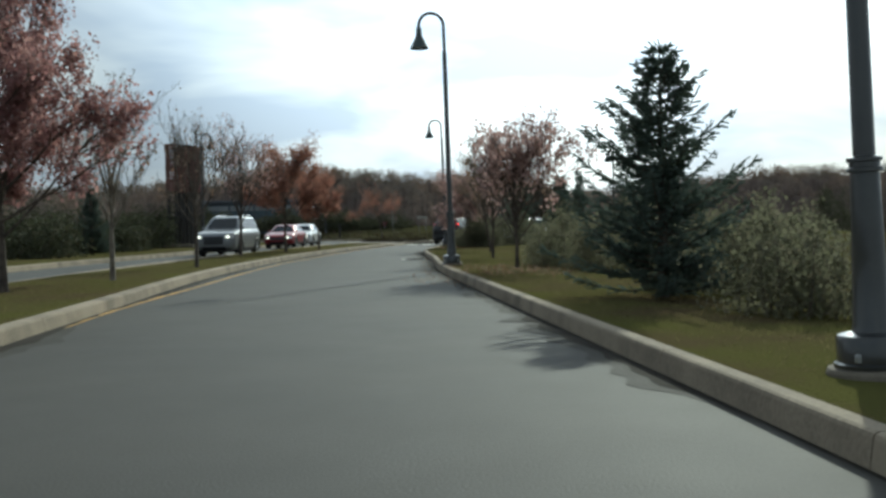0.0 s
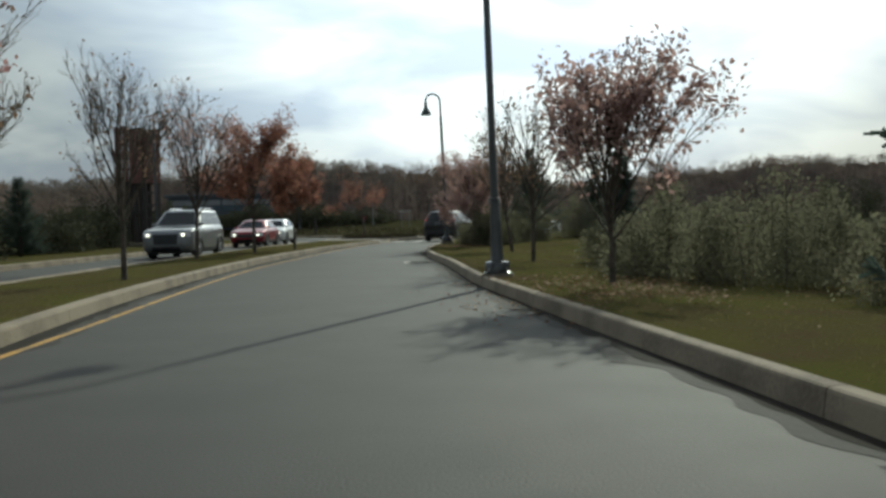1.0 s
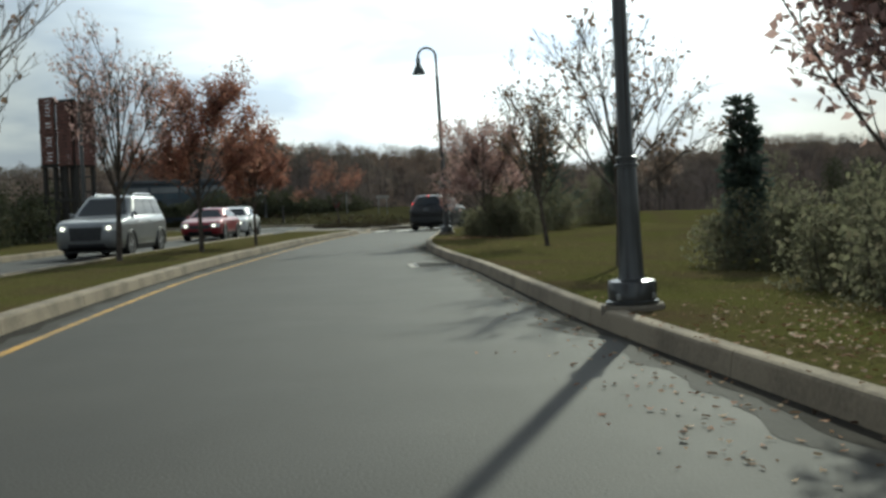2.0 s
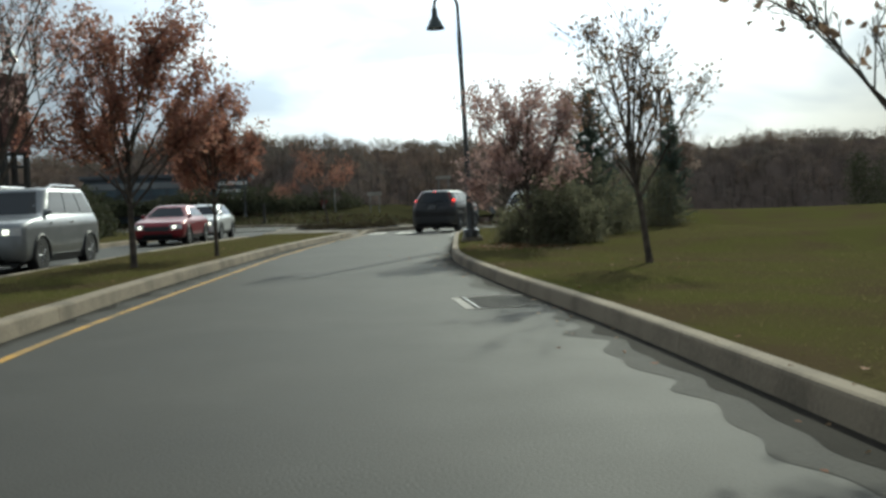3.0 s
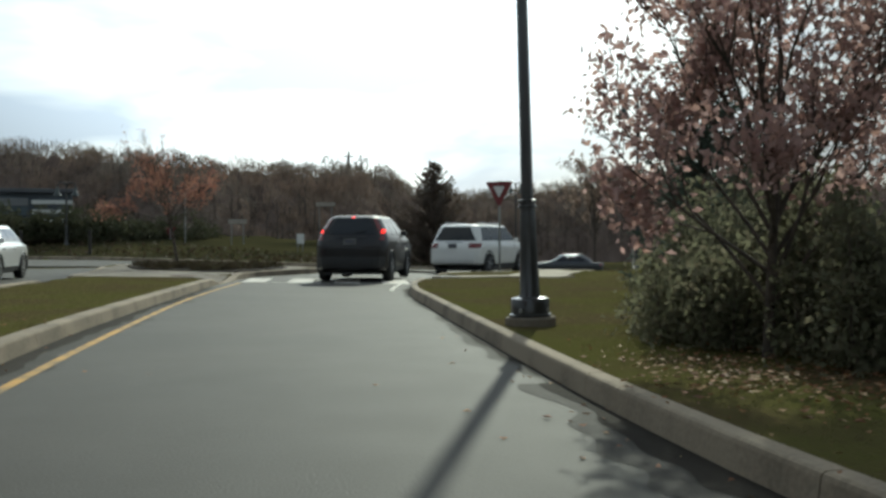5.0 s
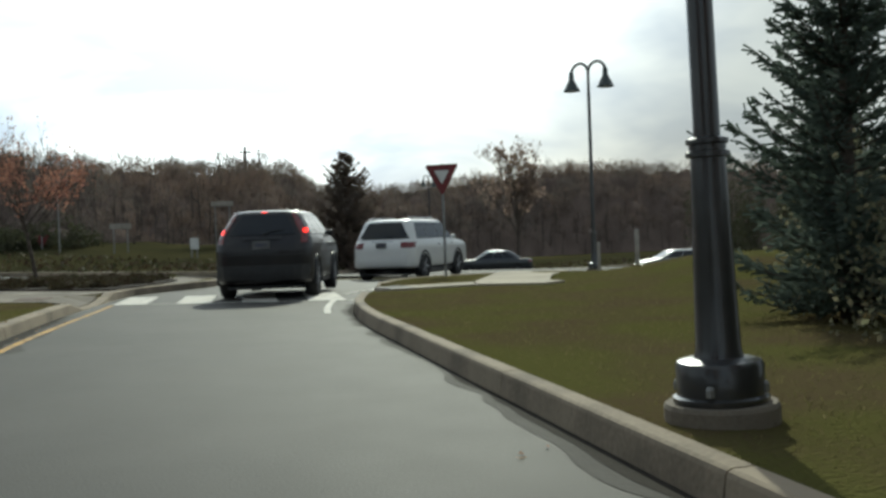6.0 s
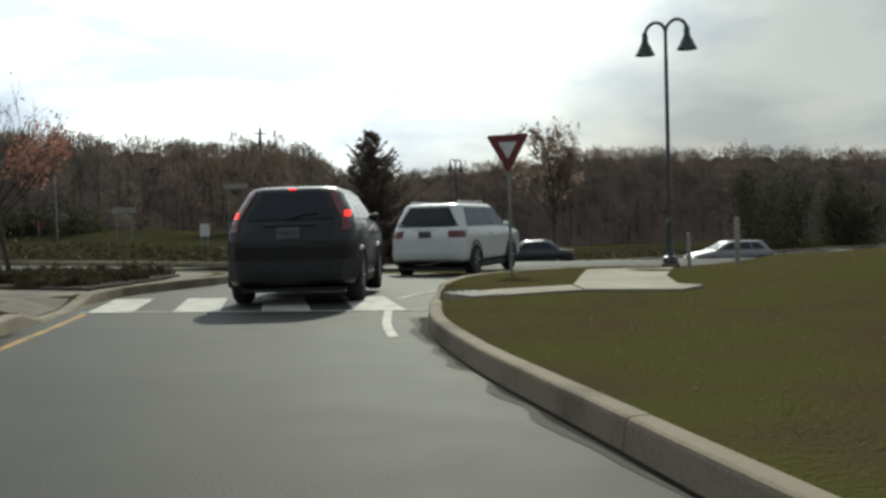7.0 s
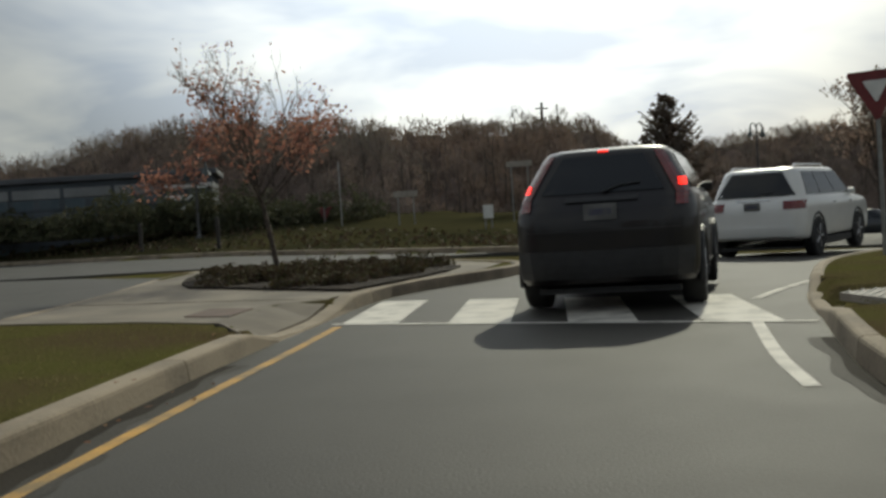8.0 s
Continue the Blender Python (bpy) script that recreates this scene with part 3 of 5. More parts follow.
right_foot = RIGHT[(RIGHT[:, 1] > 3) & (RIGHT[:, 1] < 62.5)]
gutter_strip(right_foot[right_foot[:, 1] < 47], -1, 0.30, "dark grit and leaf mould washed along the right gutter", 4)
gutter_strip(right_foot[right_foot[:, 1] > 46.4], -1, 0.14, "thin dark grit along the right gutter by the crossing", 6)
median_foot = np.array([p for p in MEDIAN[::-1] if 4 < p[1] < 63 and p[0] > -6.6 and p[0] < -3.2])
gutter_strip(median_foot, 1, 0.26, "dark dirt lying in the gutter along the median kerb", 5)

# ---- pavement on the right, crossing refuge, planted island ----


def slab(name, pts, mat, label, category, thick=0.12, lift=0.02, base=None, parent=None, kind="structure"):
    bm = bmesh.new()
    pts = np.array(pts, float)
    z = (lawn_z(pts[:, 0], pts[:, 1]) if base is None else base(pts[:, 0], pts[:, 1])) + lift
    top = [bm.verts.new((x, y, h)) for (x, y), h in zip(pts, z)]
    f = bm.faces.new(top)
    r = bmesh.ops.extrude_face_region(bm, geom=[f])
    bmesh.ops.translate(bm, vec=(0, 0, -thick), verts=[v for v in r["geom"] if isinstance(v, bmesh.types.BMVert)])
    bmesh.ops.triangulate(bm, faces=[g for g in bm.faces if len(g.verts) > 4])
    ob = part(name, bm, mat, parent)
    return tagged(ob, label, category, kind=kind) if not parent else ob


path = tagged(new("pavement"), "pale concrete footpath widening into a small apron on the lawn", "pavement", kind="structure")
for k in range(3):
    a, b = k / 3, (k + 1) / 3
    p0, p1 = np.array((1.10, 62.85)), np.array((2.70, 63.1))
    q0, q1 = np.array((1.32, 63.75)), np.array((3.02, 64.2))
    slab("concrete_slab", [p0 + (p1 - p0) * a, p0 + (p1 - p0) * (b - 0.006), q0 + (q1 - q0) * (b - 0.006), q0 + (q1 - q0) * a], M_PATH, "", "", 0.1, 0.03, parent=path)
slab("concrete_slab", [(2.72, 63.1), (3.72, 62.35), (4.3, 62.85), (4.28, 63.5), (3.04, 64.2)], M_PATH, "", "", 0.1, 0.035, parent=path)
slab("concrete_slab", [(3.05, 64.22), (4.29, 63.52), (5.12, 65.35), (4.1, 66.3)], M_PATH, "", "", 0.1, 0.035, parent=path)
slab("concrete_slab", [(4.11, 66.32), (5.13, 65.37), (6.5, 67.6), (6.25, 68.25), (5.6, 68.5), (4.8, 67.6)], M_PATH, "", "", 0.1, 0.035, parent=path)


def build_tactile():
    e = thing("tactile_plate", 1.28, 63.35, 0.172, 8, "grey tactile warning plate with raised domes at the crossing", "tactile paving", kind="structure")
    e.matrix_basis = pose(1.28, 63.35, 0.172, 0, -1, 8)
    bm = bmesh.new()
    box(bm, -0.22, 0.22, -0.42, 0.42, -0.06, 0.012, 0.004)
    part("plate", bm, M_TACTILE, e)
    for i in range(7):
        for j in range(14):
            if (i + j) % 2 == 0:
                bm = bmesh.new()
                lathe(bm, [(0.017, 0), (0.016, 0.006), (0.008, 0.010)], 8, (-0.19 + i * 0.063, -0.41 + j * 0.063, 0.012))
                part("dome", bm, M_WHITE, e)


build_tactile()
slab("refuge_paving", [(-7.75, 66.9), (-5.6, 65.8), (-4.62, 65.0), (-4.45, 67.0), (-3.86, 67.3), (-7.55, 69.0)], M_WALK, "pale concrete refuge between the two carriageways", "pavement", 0.1, 0.012)
ramp_verts = [(-4.62, 65.0, 0.161), (-4.45, 67.0, 0.161), (-4.14, 64.75, 0.028), (-3.90, 66.35, 0.028), (-4.27, 64.05, 0.161), (-3.74, 67.35, 0.161),
              (-4.62, 65.0, -0.1), (-4.45, 67.0, -0.1), (-4.14, 64.75, -0.1), (-3.90, 66.35, -0.1), (-4.27, 64.05, -0.1), (-3.74, 67.35, -0.1)]
ramp = mesh_ob("refuge_ramp", ramp_verts, [(0, 2, 3, 1), (0, 4, 2), (1, 3, 5), (6, 7, 9, 8), (6, 8, 10), (7, 11, 9), (0, 6, 10, 4), (4, 10, 8, 2), (2, 8, 9, 3), (3, 9, 11, 5), (5, 11, 7, 1), (1, 7, 6, 0)], M_WALK)
tagged(ramp, "pale concrete ramp falling to the dropped kerb", "pavement", kind="structure")
slab("brick_inlay", [(-5.2, 66.0), (-4.64, 65.6), (-4.53, 66.45), (-5.1, 66.85)], M_INLAY, "dull red paver inlay in the refuge", "paving", 0.05, 0.022)
slab("island_paving", [(-7.5, 69.1), (-3.75, 67.3), (-3.1, 69.1), (-1.65, 71.6), (-1.25, 73.2), (-1.9, 75), (-4, 77), (-6.5, 79.0), (-7.4, 78.6), (-7.6, 74)], M_WALK,
     "pale concrete rim of the splitter island", "pavement", 0.1, 0.012)
BED_EDGE = [(-6.7, 72.2), (-6.35, 71.1), (-4.75, 69.45), (-3.55, 68.15), (-2.95, 69.4), (-2.25, 71.2), (-2.0, 72.4), (-2.45, 73.8), (-4.2, 75.3), (-6.2, 76.5), (-6.9, 76.1), (-7.0, 74)]
slab("planting_bed", BED_EDGE, M_MULCH,
     "dark mulched planting bed on the island", "planting bed", 0.1, 0.05)


def build_grate():
    """Storm drain: cast grate in a patched apron against the right kerb."""
    e = thing("storm_drain", -1.45, 35.55, 0.0, 3, "cast iron storm drain grate set in the gutter", "drain")
    bm = bmesh.new()
    box(bm, -0.375, -0.35, -0.655, 0.655, -0.02, 0.016, 0.004)
    part("rim", bm, M_STEEL, e, "worn bright steel edge")
    for y0 in (-0.69, 0.665):
        bm = bmesh.new()
        box(bm, -0.42, 0.34, y0, y0 + 0.022, -0.02, 0.010, 0.003)
        part("rim", bm, M_TACTILE, e)
    bm = bmesh.new()
    box(bm, -0.50, -0.40, -0.66, 0.66, -0.02, 0.006, 0.003)
    part("apron", bm, M_TACTILE, e, "worn concrete apron")
    for k in range(11):
        bm = bmesh.new()
        y = -0.59 + k * 0.118
        box(bm, -0.355, 0.295, y - 0.022, y + 0.022, -0.03, 0.009, 0.004)
        part("bar", bm, M_GRATE, e)
    bm = bmesh.new()
    box(bm, -0.355, 0.295, -0.655, 0.655, -0.045, 0.0045)
    part("pit", bm, M_FILM, e)


build_grate()

# ---- woods and far ground ----


def wood_line(az):
    """Distance, from the last stretch of the road, and height of the woods by heading (left positive)."""
    d = np.interp(az, [-70, -45, -25, -19, -13, -7, 5, 16, 27, 35, 45, 75], [130, 125, 122, 112, 90, 70, 67, 91, 91, 76, 76, 80])
    h = np.interp(az, [-70, -45, -39, -36, -30, -25, -16, -14.6, -12, -9.9, -9.2, -8.4, -4, 1, 4.5, 9, 12.7, 15.4, 17.4, 19.5, 24, 32, 75],
                  [6.5, 6.8, 7.5, 8.1, 8.7, 8.9, 6.2, 5.5, 5.0, 5.2, 6.1, 6.7, 6.6, 6.8, 7.0, 8.2, 9.3, 9.3, 8.8, 7.4, 7.2, 6.0, 6.0])
    return d, h


RIDGE_OFF = [-16, -12, -8, -3, 2, 7, 30, 80]
RIDGE_PART = [-0.25, 0.02, 0.26, 0.52, 0.72, 0.80, 0.70, 0.3]


def bank_z(off, h):
    k = np.interp(off, RIDGE_OFF, RIDGE_PART)
    return h * k - 1.0 * (1 - k)


def place_on_bank(az, off):
    d, h = wood_line(az)
    r = d + off
    a = np.radians(az)
    return -2 - np.sin(a) * r, 52 + np.cos(a) * r, h


def crown_seats():
    """Feet, heights and widths of the crowded treetops that cover the bank."""
    rng = np.random.default_rng(11)
    n = 2300
    az = rng.uniform(-60, 62, n)
    off = rng.uniform(-13, 10, n)
    x, y, h = place_on_bank(az, off)
    foot = bank_z(off, h)
    tall = h * rng.uniform(0.20, 0.31, n) + 0.8
    tall *= np.where(off < -7, rng.uniform(0.5, 1.0, n), 1.0)
    tall *= np.where(rng.random(n) < 0.05, 1.2, 1.0)
    return x, y, foot, tall, rng.uniform(0.7, 1.5, n), off


def build_ridge():
    x, y, foot, tall, wide, off = crown_seats()
    az = np.linspace(-75, 80, 640)
    rows = np.array([-17, *np.arange(-14, 12.1, 0.8), 16, 30, 80])
    ga, go = np.meshgrid(az, rows)
    gx, gy, gh = place_on_bank(ga, go)
    z = bank_z(go, gh)
    z[0] = -2.8
    top = z.copy()
    for px, py, pf, pt, pw in zip(x, y, foot, tall, wide):
        near = np.argwhere((np.abs(gx - px) < pw) & (np.abs(gy - py) < pw))
        if len(near):
            i, j = near[:, 0], near[:, 1]
            q = np.clip(1 - ((gx[i, j] - px) ** 2 + (gy[i, j] - py) ** 2) / pw ** 2, 0, 1)
            top[i, j] = np.maximum(top[i, j], pf + pt * (0.15 + 0.45 * q) * (q > 0))
    top[0] = z[0]
    n = len(az)
    verts = np.stack([gx, gy, top], -1).reshape(-1, 3)
    i = np.arange(len(rows) * n).reshape(len(rows), n)
    faces = np.stack([i[:-1, :-1], i[:-1, 1:], i[1:, 1:], i[1:, :-1]], -1).reshape(-1, 4)
    ob = mesh_ob("wooded_bank", verts.tolist(), faces.tolist(), M_RIDGE, smooth=True)
    tagged(ob, "dark brown wooded bank closing the view behind the roundabout", "hillside", kind="structure")


build_ridge()


def build_woods():
    rng = np.random.default_rng(12)
    quads = []
    limbs = Limbs()
    for x, y, foot, tall, wide, off in zip(*crown_seats()):
        limbs.add(np.array([(x, y, foot - 0.3), (x + rng.normal(0, 0.1), y, foot + tall * 0.5), (x + rng.normal(0, 0.2), y, foot + tall * 0.95)]), 0.06, 0.015, 4)
        n = 170
        u = rng.normal(size=(n, 3))
        u /= np.linalg.norm(u, axis=1, keepdims=True)
        u *= rng.uniform(0.35, 1.0, (n, 1)) ** 0.4
        c = np.array((x, y, foot + tall * 0.52)) + u * np.array((wide, wide, tall * 0.47))
        twigs = c[: n // 2]
        m = len(twigs)
        way = (twigs - np.array((x, y, foot + tall * 0.1))) * 0.3 + rng.normal(0, 0.35, (m, 3)) + np.array((0, 0, 0.7))
        way /= np.linalg.norm(way, axis=1, keepdims=True)
        across = np.cross(way, rng.normal(size=(m, 3)))
        across /= np.linalg.norm(across, axis=1, keepdims=True)
        reach = rng.uniform(0.2, 0.5, (m, 1))
        across = across * rng.uniform(0.015, 0.045, (m, 1))
        quads.append(np.stack([twigs - across, twigs + across, twigs + way * reach + across * 0.3, twigs + way * reach - across * 0.3], 1))
        quads.append(leaf_quads(rng, c[n // 2:], 0.17))
    ob = quads_ob("woodland_crowns", np.concatenate(quads), M_WOODS)
    tagged(ob, "brown and rust late-autumn woodland on the bank", "woods", kind="stuff")
    ob = mesh_ob("woodland_trunks", limbs.verts, limbs.faces, M_BARK)
    tagged(ob, "thin grey-brown trunks of the far woodland", "woods", kind="stuff")
    edge = Limbs()
    for k in range(330):
        az, off = rng.uniform(-50, 48), rng.uniform(-14.5, -7)
        x, y, h = place_on_bank(az, off)
        foot, tall = float(bank_z(off, h)), rng.uniform(1.8, 4.2)
        lean = rng.normal(0, 0.12, 2)
        pts = np.array([(x, y, foot - 0.4), (x + lean[0] * 0.4, y + lean[1] * 0.4, foot + tall * 0.45), (x + lean[0], y + lean[1], foot + tall)])
        edge.add(pts, rng.uniform(0.05, 0.10), 0.02, 5)
        for _ in range(3):
            way = np.array((rng.normal(0, 0.5), rng.normal(0, 0.5), 1.0)) * tall * rng.uniform(0.18, 0.32)
            start = pts[1] + (pts[2] - pts[1]) * rng.uniform(0, 0.7)
            edge.add(np.array([start, start + way * 0.5, start + way]), 0.03, 0.008, 3)
    ob = mesh_ob("wood_edge_trunks", edge.verts, edge.faces, M_BARK)
    tagged(ob, "bare grey-brown trunks along the edge of the woods", "woods", kind="stuff")


build_woods()


def build_far_bed():
    """Low dark planting along the far kerb of the roundabout."""
    line = FAR + np.array((0.1, 0.4))
    verts, faces = [], []
    reach = [0.0, 0.4, 1.2, 3.0, 6.0, 10.0, 15.0, 20.0]
    rise = [-0.05, 0.18, 0.28, 0.52, 0.95, 1.30, 1.45, 0.5]
    t = np.gradient(line, axis=0)
    t /= np.linalg.norm(t, axis=1, keepdims=True)
    o = np.stack([t[:, 1], -t[:, 0]], 1)
    n = len(line)
    share = np.interp(line[:, 0], [-14, -9, -4, 12], [1.0, 0.65, 0.26, 0.26])
    level = road_z(line[:, 0], line[:, 1])
    for w, z in zip(reach, rise):
        for i, (p, q) in enumerate(zip(line, o)):
            verts.append((p[0] + q[0] * w, p[1] + q[1] * w, z * share[i] + 0.05 + level[i] + 0.06 * math.sin(i * 1.7 + w)))
    for i in range(len(reach) - 1):
        for j in range(n - 1):
            p = i * n + j
            faces.append((p, p + n, p + n + 1, p + 1))
    ob = mesh_ob("far_planting", verts, faces, M_DRY, smooth=True)
    tagged(ob, "low strip of dry brown grass and mulch past the roundabout", "planting", kind="structure")
    rng = np.random.default_rng(3)
    k = rng.integers(0, n, 5200)
    w = rng.uniform(0.2, 5.5, 5200)
    base = line[k] + o[k] * w[:, None] + rng.normal(0, 0.3, (5200, 2))
    z = level[k] + share[k] * np.interp(w, reach, rise) + 0.05 + rng.uniform(0.0, 0.2, 5200)
    ob = quads_ob("far_meadow_tufts", leaf_quads(rng, np.column_stack([base, z]), 0.22), M_BED)
    tagged(ob, "dry brown meadow tufts behind the far kerb", "meadow", kind="stuff")


build_far_bed()

# ---- street furniture ----


def lamp_post(x, y, arms, label, group, base_z=None, extra=0.0, bell=1.1, lean=0.0):
    """Dark cast post with a stepped base, a collar, hooked arms and bell shades."""
    z = float(lawn_z(x, y)) if base_z is None else base_z
    e = thing("street_lamp", x, y, z, 0, label, "street lamp", group)
    e.matrix_basis = pose(x, y, z, 0, -lean, 0)
    bm = bmesh.new()
    lathe(bm, [(0.27, -0.25), (0.27, 0.03), (0.26, 0.05), (0.0005, 0.055)], 20)
    part("footing", bm, M_WALK, e, "round concrete footing")
    bm = bmesh.new()
    lathe(bm, [(0.225, 0.055), (0.225, 0.078), (0.206, 0.088), (0.206, 0.225), (0.196, 0.245), (0.16, 0.256), (0.118, 0.262)], 20)
    part("base", bm, M_POST, e, smooth=True)
    for k in range(4):
        bm = bmesh.new()
        w = math.pi / 4 + k * math.pi / 2
        lathe(bm, [(0.022, 0.1), (0.022, 0.135), (0.014, 0.15)], 6, (0.205 * math.cos(w), 0.205 * math.sin(w), 0.0))
        part("bolt", bm, M_STEEL, e, "bright bolt head")
    bm = bmesh.new()
    lathe(bm, [(0.118, 0.262), (0.108, 0.30), (0.096, 0.7), (0.082, 1.20)], 16)
    part("lower_shaft", bm, M_POST, e, smooth=True)
    bm = bmesh.new()
    lathe(bm, [(0.082, 1.20), (0.104, 1.205), (0.104, 1.228), (0.088, 1.234), (0.088, 1.262), (0.101, 1.268), (0.101, 1.288), (0.066, 1.30)], 16)
    part("collar", bm, M_POST, e, smooth=True)
    bm = bmesh.new()
    lathe(bm, [(0.064, 1.30), (0.060, 3.2), (0.055, 5.0 + extra), (0.052, 5.18 + extra), (0.03, 5.22 + extra)], 16)
    part("shaft", bm, M_POST, e, smooth=True)
    for heading, reach in arms:
        ax, ay = math.cos(radians(heading)), math.sin(radians(heading))
        pts = [(0, 0, 5.2 + extra), (0, 0, 5.55 + extra), (0.0, 0.0, 5.8 + extra)]
        r = reach / 2
        for k in range(1, 13):
            w = math.pi * (1 - k / 12)
            pts.append((ax * (r + r * math.cos(w)), ay * (r + r * math.cos(w)), 5.8 + extra + r * math.sin(w)))
        pts.append((ax * reach, ay * reach, 5.72 + extra))
        bm = bmesh.new()
        tube(bm, pts, 0.036 * bell, 8)
        part("arm", bm, M_POST, e, smooth=True)
        bm = bmesh.new()
        lathe(bm, [(q * bell, h * bell) for q, h in ((0.03, 0.50), (0.05, 0.47), (0.062, 0.44), (0.066, 0.30), (0.085, 0.25), (0.13, 0.17), (0.165, 0.09), (0.20, 0.03), (0.215, 0.0), (0.20, 0.005), (0.14, 0.13), (0.05, 0.2))],
              20, (ax * reach, ay * reach, 5.25 + extra))
        shade = part("shade", bm, M_BELL, e, smooth=True)
        bm = bmesh.new()
        lathe(bm, [(0.10, 0.03), (0.115, 0.06), (0.07, 0.14)], 14, (ax * reach, ay * reach, 5.25 + extra))
        part("lens", bm, M_LENS, shade)
    return e


ROAD_LAMPS = "lamp posts along the road"
lamp_post(-0.15, 24.92, [(188, 0.6)], "dark hooked street lamp with one bell shade on the verge", ROAD_LAMPS, lean=0.9)
lamp_post(-0.55, 50.13, [(192, 0.6)], "dark hooked street lamp with one bell shade beside the kerb", ROAD_LAMPS, base_z=0.195, lean=1.5)
lamp_post(2.45, 6.1, [(188, 0.6)], "dark hooked street lamp on the verge beside a spruce", ROAD_LAMPS, lean=2.0)
lamp_post(-13.12, 52.9, [(-10, 0.52)], "dark hooked street lamp across the other carriageway", ROAD_LAMPS, extra=-0.05)
lamp_post(11.75, 77.2, [(-60, 0.68), (120, 0.68)], "dark street lamp with two bell shades past the footpath", ROAD_LAMPS, base_z=-0.3, extra=0.8, bell=1.35)
lamp_post(-13.3, 103.6, [(10, 0.5), (190, 0.5)], "low dark twin street lamp before the low building", ROAD_LAMPS, base_z=0.6, extra=-2.2)
lamp_post(19.5, 122.5, [(35, 0.65), (215, 0.65)], "dark twin street lamp beyond the roundabout", ROAD_LAMPS, extra=1.2)


def yield_sign(x, y, z, heading, size, top, label, group):
    e = thing("yield_sign", x, y, z, heading, label, "road sign", group)
    bm = bmesh.new()
    box(bm, -0.03, 0.03, 0.02, 0.06, -0.2, top + 0.02, 0.006)
    part("post", bm, M_STEEL, e)
    h = size * 0.866

    def triangle(name, s, y0, y1, mat, cz):
        bm = bmesh.new()
        hh = s * 0.866
        pts = [(-s / 2, cz + hh / 3), (s / 2, cz + hh / 3), (0, cz - 2 * hh / 3)]
        ring = []
        for k, (px, pz) in enumerate(pts):
            for other in (pts[k - 1], pts[(k + 1) % 3]):
                ring.append((px + (other[0] - px) * 0.06, pz + (other[1] - pz) * 0.06))
        a = [bm.verts.new((px, y0, pz)) for px, pz in ring]
        b = [bm.verts.new((px, y1, pz)) for px, pz in ring]
        bm.faces.new(a)
        bm.faces.new(b[::-1])
        for k in range(6):
            bm.faces.new((a[k], b[k], b[(k + 1) % 6], a[(k + 1) % 6]))
        return part(name, bm, mat, e)

    cz = top - h / 3
    triangle("panel", size, 0.0, 0.018, M_SIGN_RED, cz)
    triangle("inner_panel", size * 0.44, -0.004, -0.001, M_SIGN_WHITE, cz)
    return e


SIGNS = "yield signs at the roundabout"
yield_sign(4.45, 70.55, 0.12, -38, 0.92, 2.72, "red and white triangular yield sign on a steel post", SIGNS)
yield_sign(-7.4, 104, 0.6, 194, 0.8, 1.2, "small pale back of a far yield sign on a post", SIGNS)


def bollard(x, y, tall, r, mat, label, group, name="bollard", z=None):
    e = thing(name, x, y, float(lawn_z(x, y)) if z is None else z, 0, label, "bollard", group)
    bm = bmesh.new()
    lathe(bm, [(r, -0.1), (r, tall - r), (r * 0.8, tall - r * 0.35), (r * 0.3, tall)], 14)
    part("body", bm, mat, e, smooth=True)
    bm = bmesh.new()
    lathe(bm, [(r * 1.04, tall * 0.78), (r * 1.04, tall * 0.84)], 14)
    part("band", bm, mat, e)


MARKERS = "pale marker posts past the lawn"
bollard(10.5, 71.8, 1.1, 0.06, M_TACTILE, "pale round marker post standing in the grass", MARKERS, "marker_post")
bollard(9.7, 72.6, 0.9, 0.045, M_TACTILE, "thin pale marker post near the kerb", MARKERS, "marker_post")
bollard(-11.2, 97.6, 1.3, 0.09, M_IRON, "dark round bollard behind the far kerb", "bollards behind the far kerb", z=0.3)
bollard(-15.4, 101.2, 1.2, 0.09, M_IRON, "dark round bollard behind the far kerb", "bollards behind the far kerb", z=0.4)


def sign_board(x, y, w, h, z0, mat, label, heading=0, z=None):
    e = thing("sign_board", x, y, float(lawn_z(x, y)) if z is None else z, heading, label, "sign", "small boards past the roundabout")
    for s in (-1, 1):
        bm = bmesh.new()
        box(bm, s * w * 0.32 - 0.03, s * w * 0.32 + 0.03, 0.02, 0.07, -0.2, z0 + h * 0.8, 0.006)
        part("post", bm, M_STEEL, e)
    bm = bmesh.new()
    box(bm, -w / 2, w / 2, -0.02, 0.018, z0, z0 + h, 0.012)
    part("board", bm, mat, e)


sign_board(0.0, 97.0, 0.42, 0.55, 0.45, M_SIGN_WHITE, "small white board on short legs in the meadow", 8, z=0.35)
sign_board(-3.4, 100.0, 1.05, 0.26, 1.55, M_TACTILE, "pale direction board on two posts", 5, z=0.4)
sign_board(1.75, 101.0, 1.15, 0.24, 2.65, M_TACTILE, "pale direction board high on its posts", -4, z=0.35)
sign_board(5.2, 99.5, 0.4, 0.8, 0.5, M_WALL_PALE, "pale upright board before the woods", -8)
bollard(-6.4, 101.8, 3.2, 0.034, M_STEEL, "tall thin grey post behind the far kerb", "thin posts behind the far kerb", "marker_post", z=0.6)


def utility_pole(x, y, z, tall):
    e = thing("utility_pole", x, y, z, 10, "thin dark utility pole standing out of the far woods", "pole")
    bm = bmesh.new()
    lathe(bm, [(0.13, -0.5), (0.12, tall * 0.5), (0.09, tall)], 10)
    part("mast", bm, M_BARK, e, smooth=True)
    bm = bmesh.new()
    box(bm, -0.5, 0.5, -0.05, 0.05, tall - 0.5, tall - 0.4, 0.01)
    part("crossarm", bm, M_BARK, e)


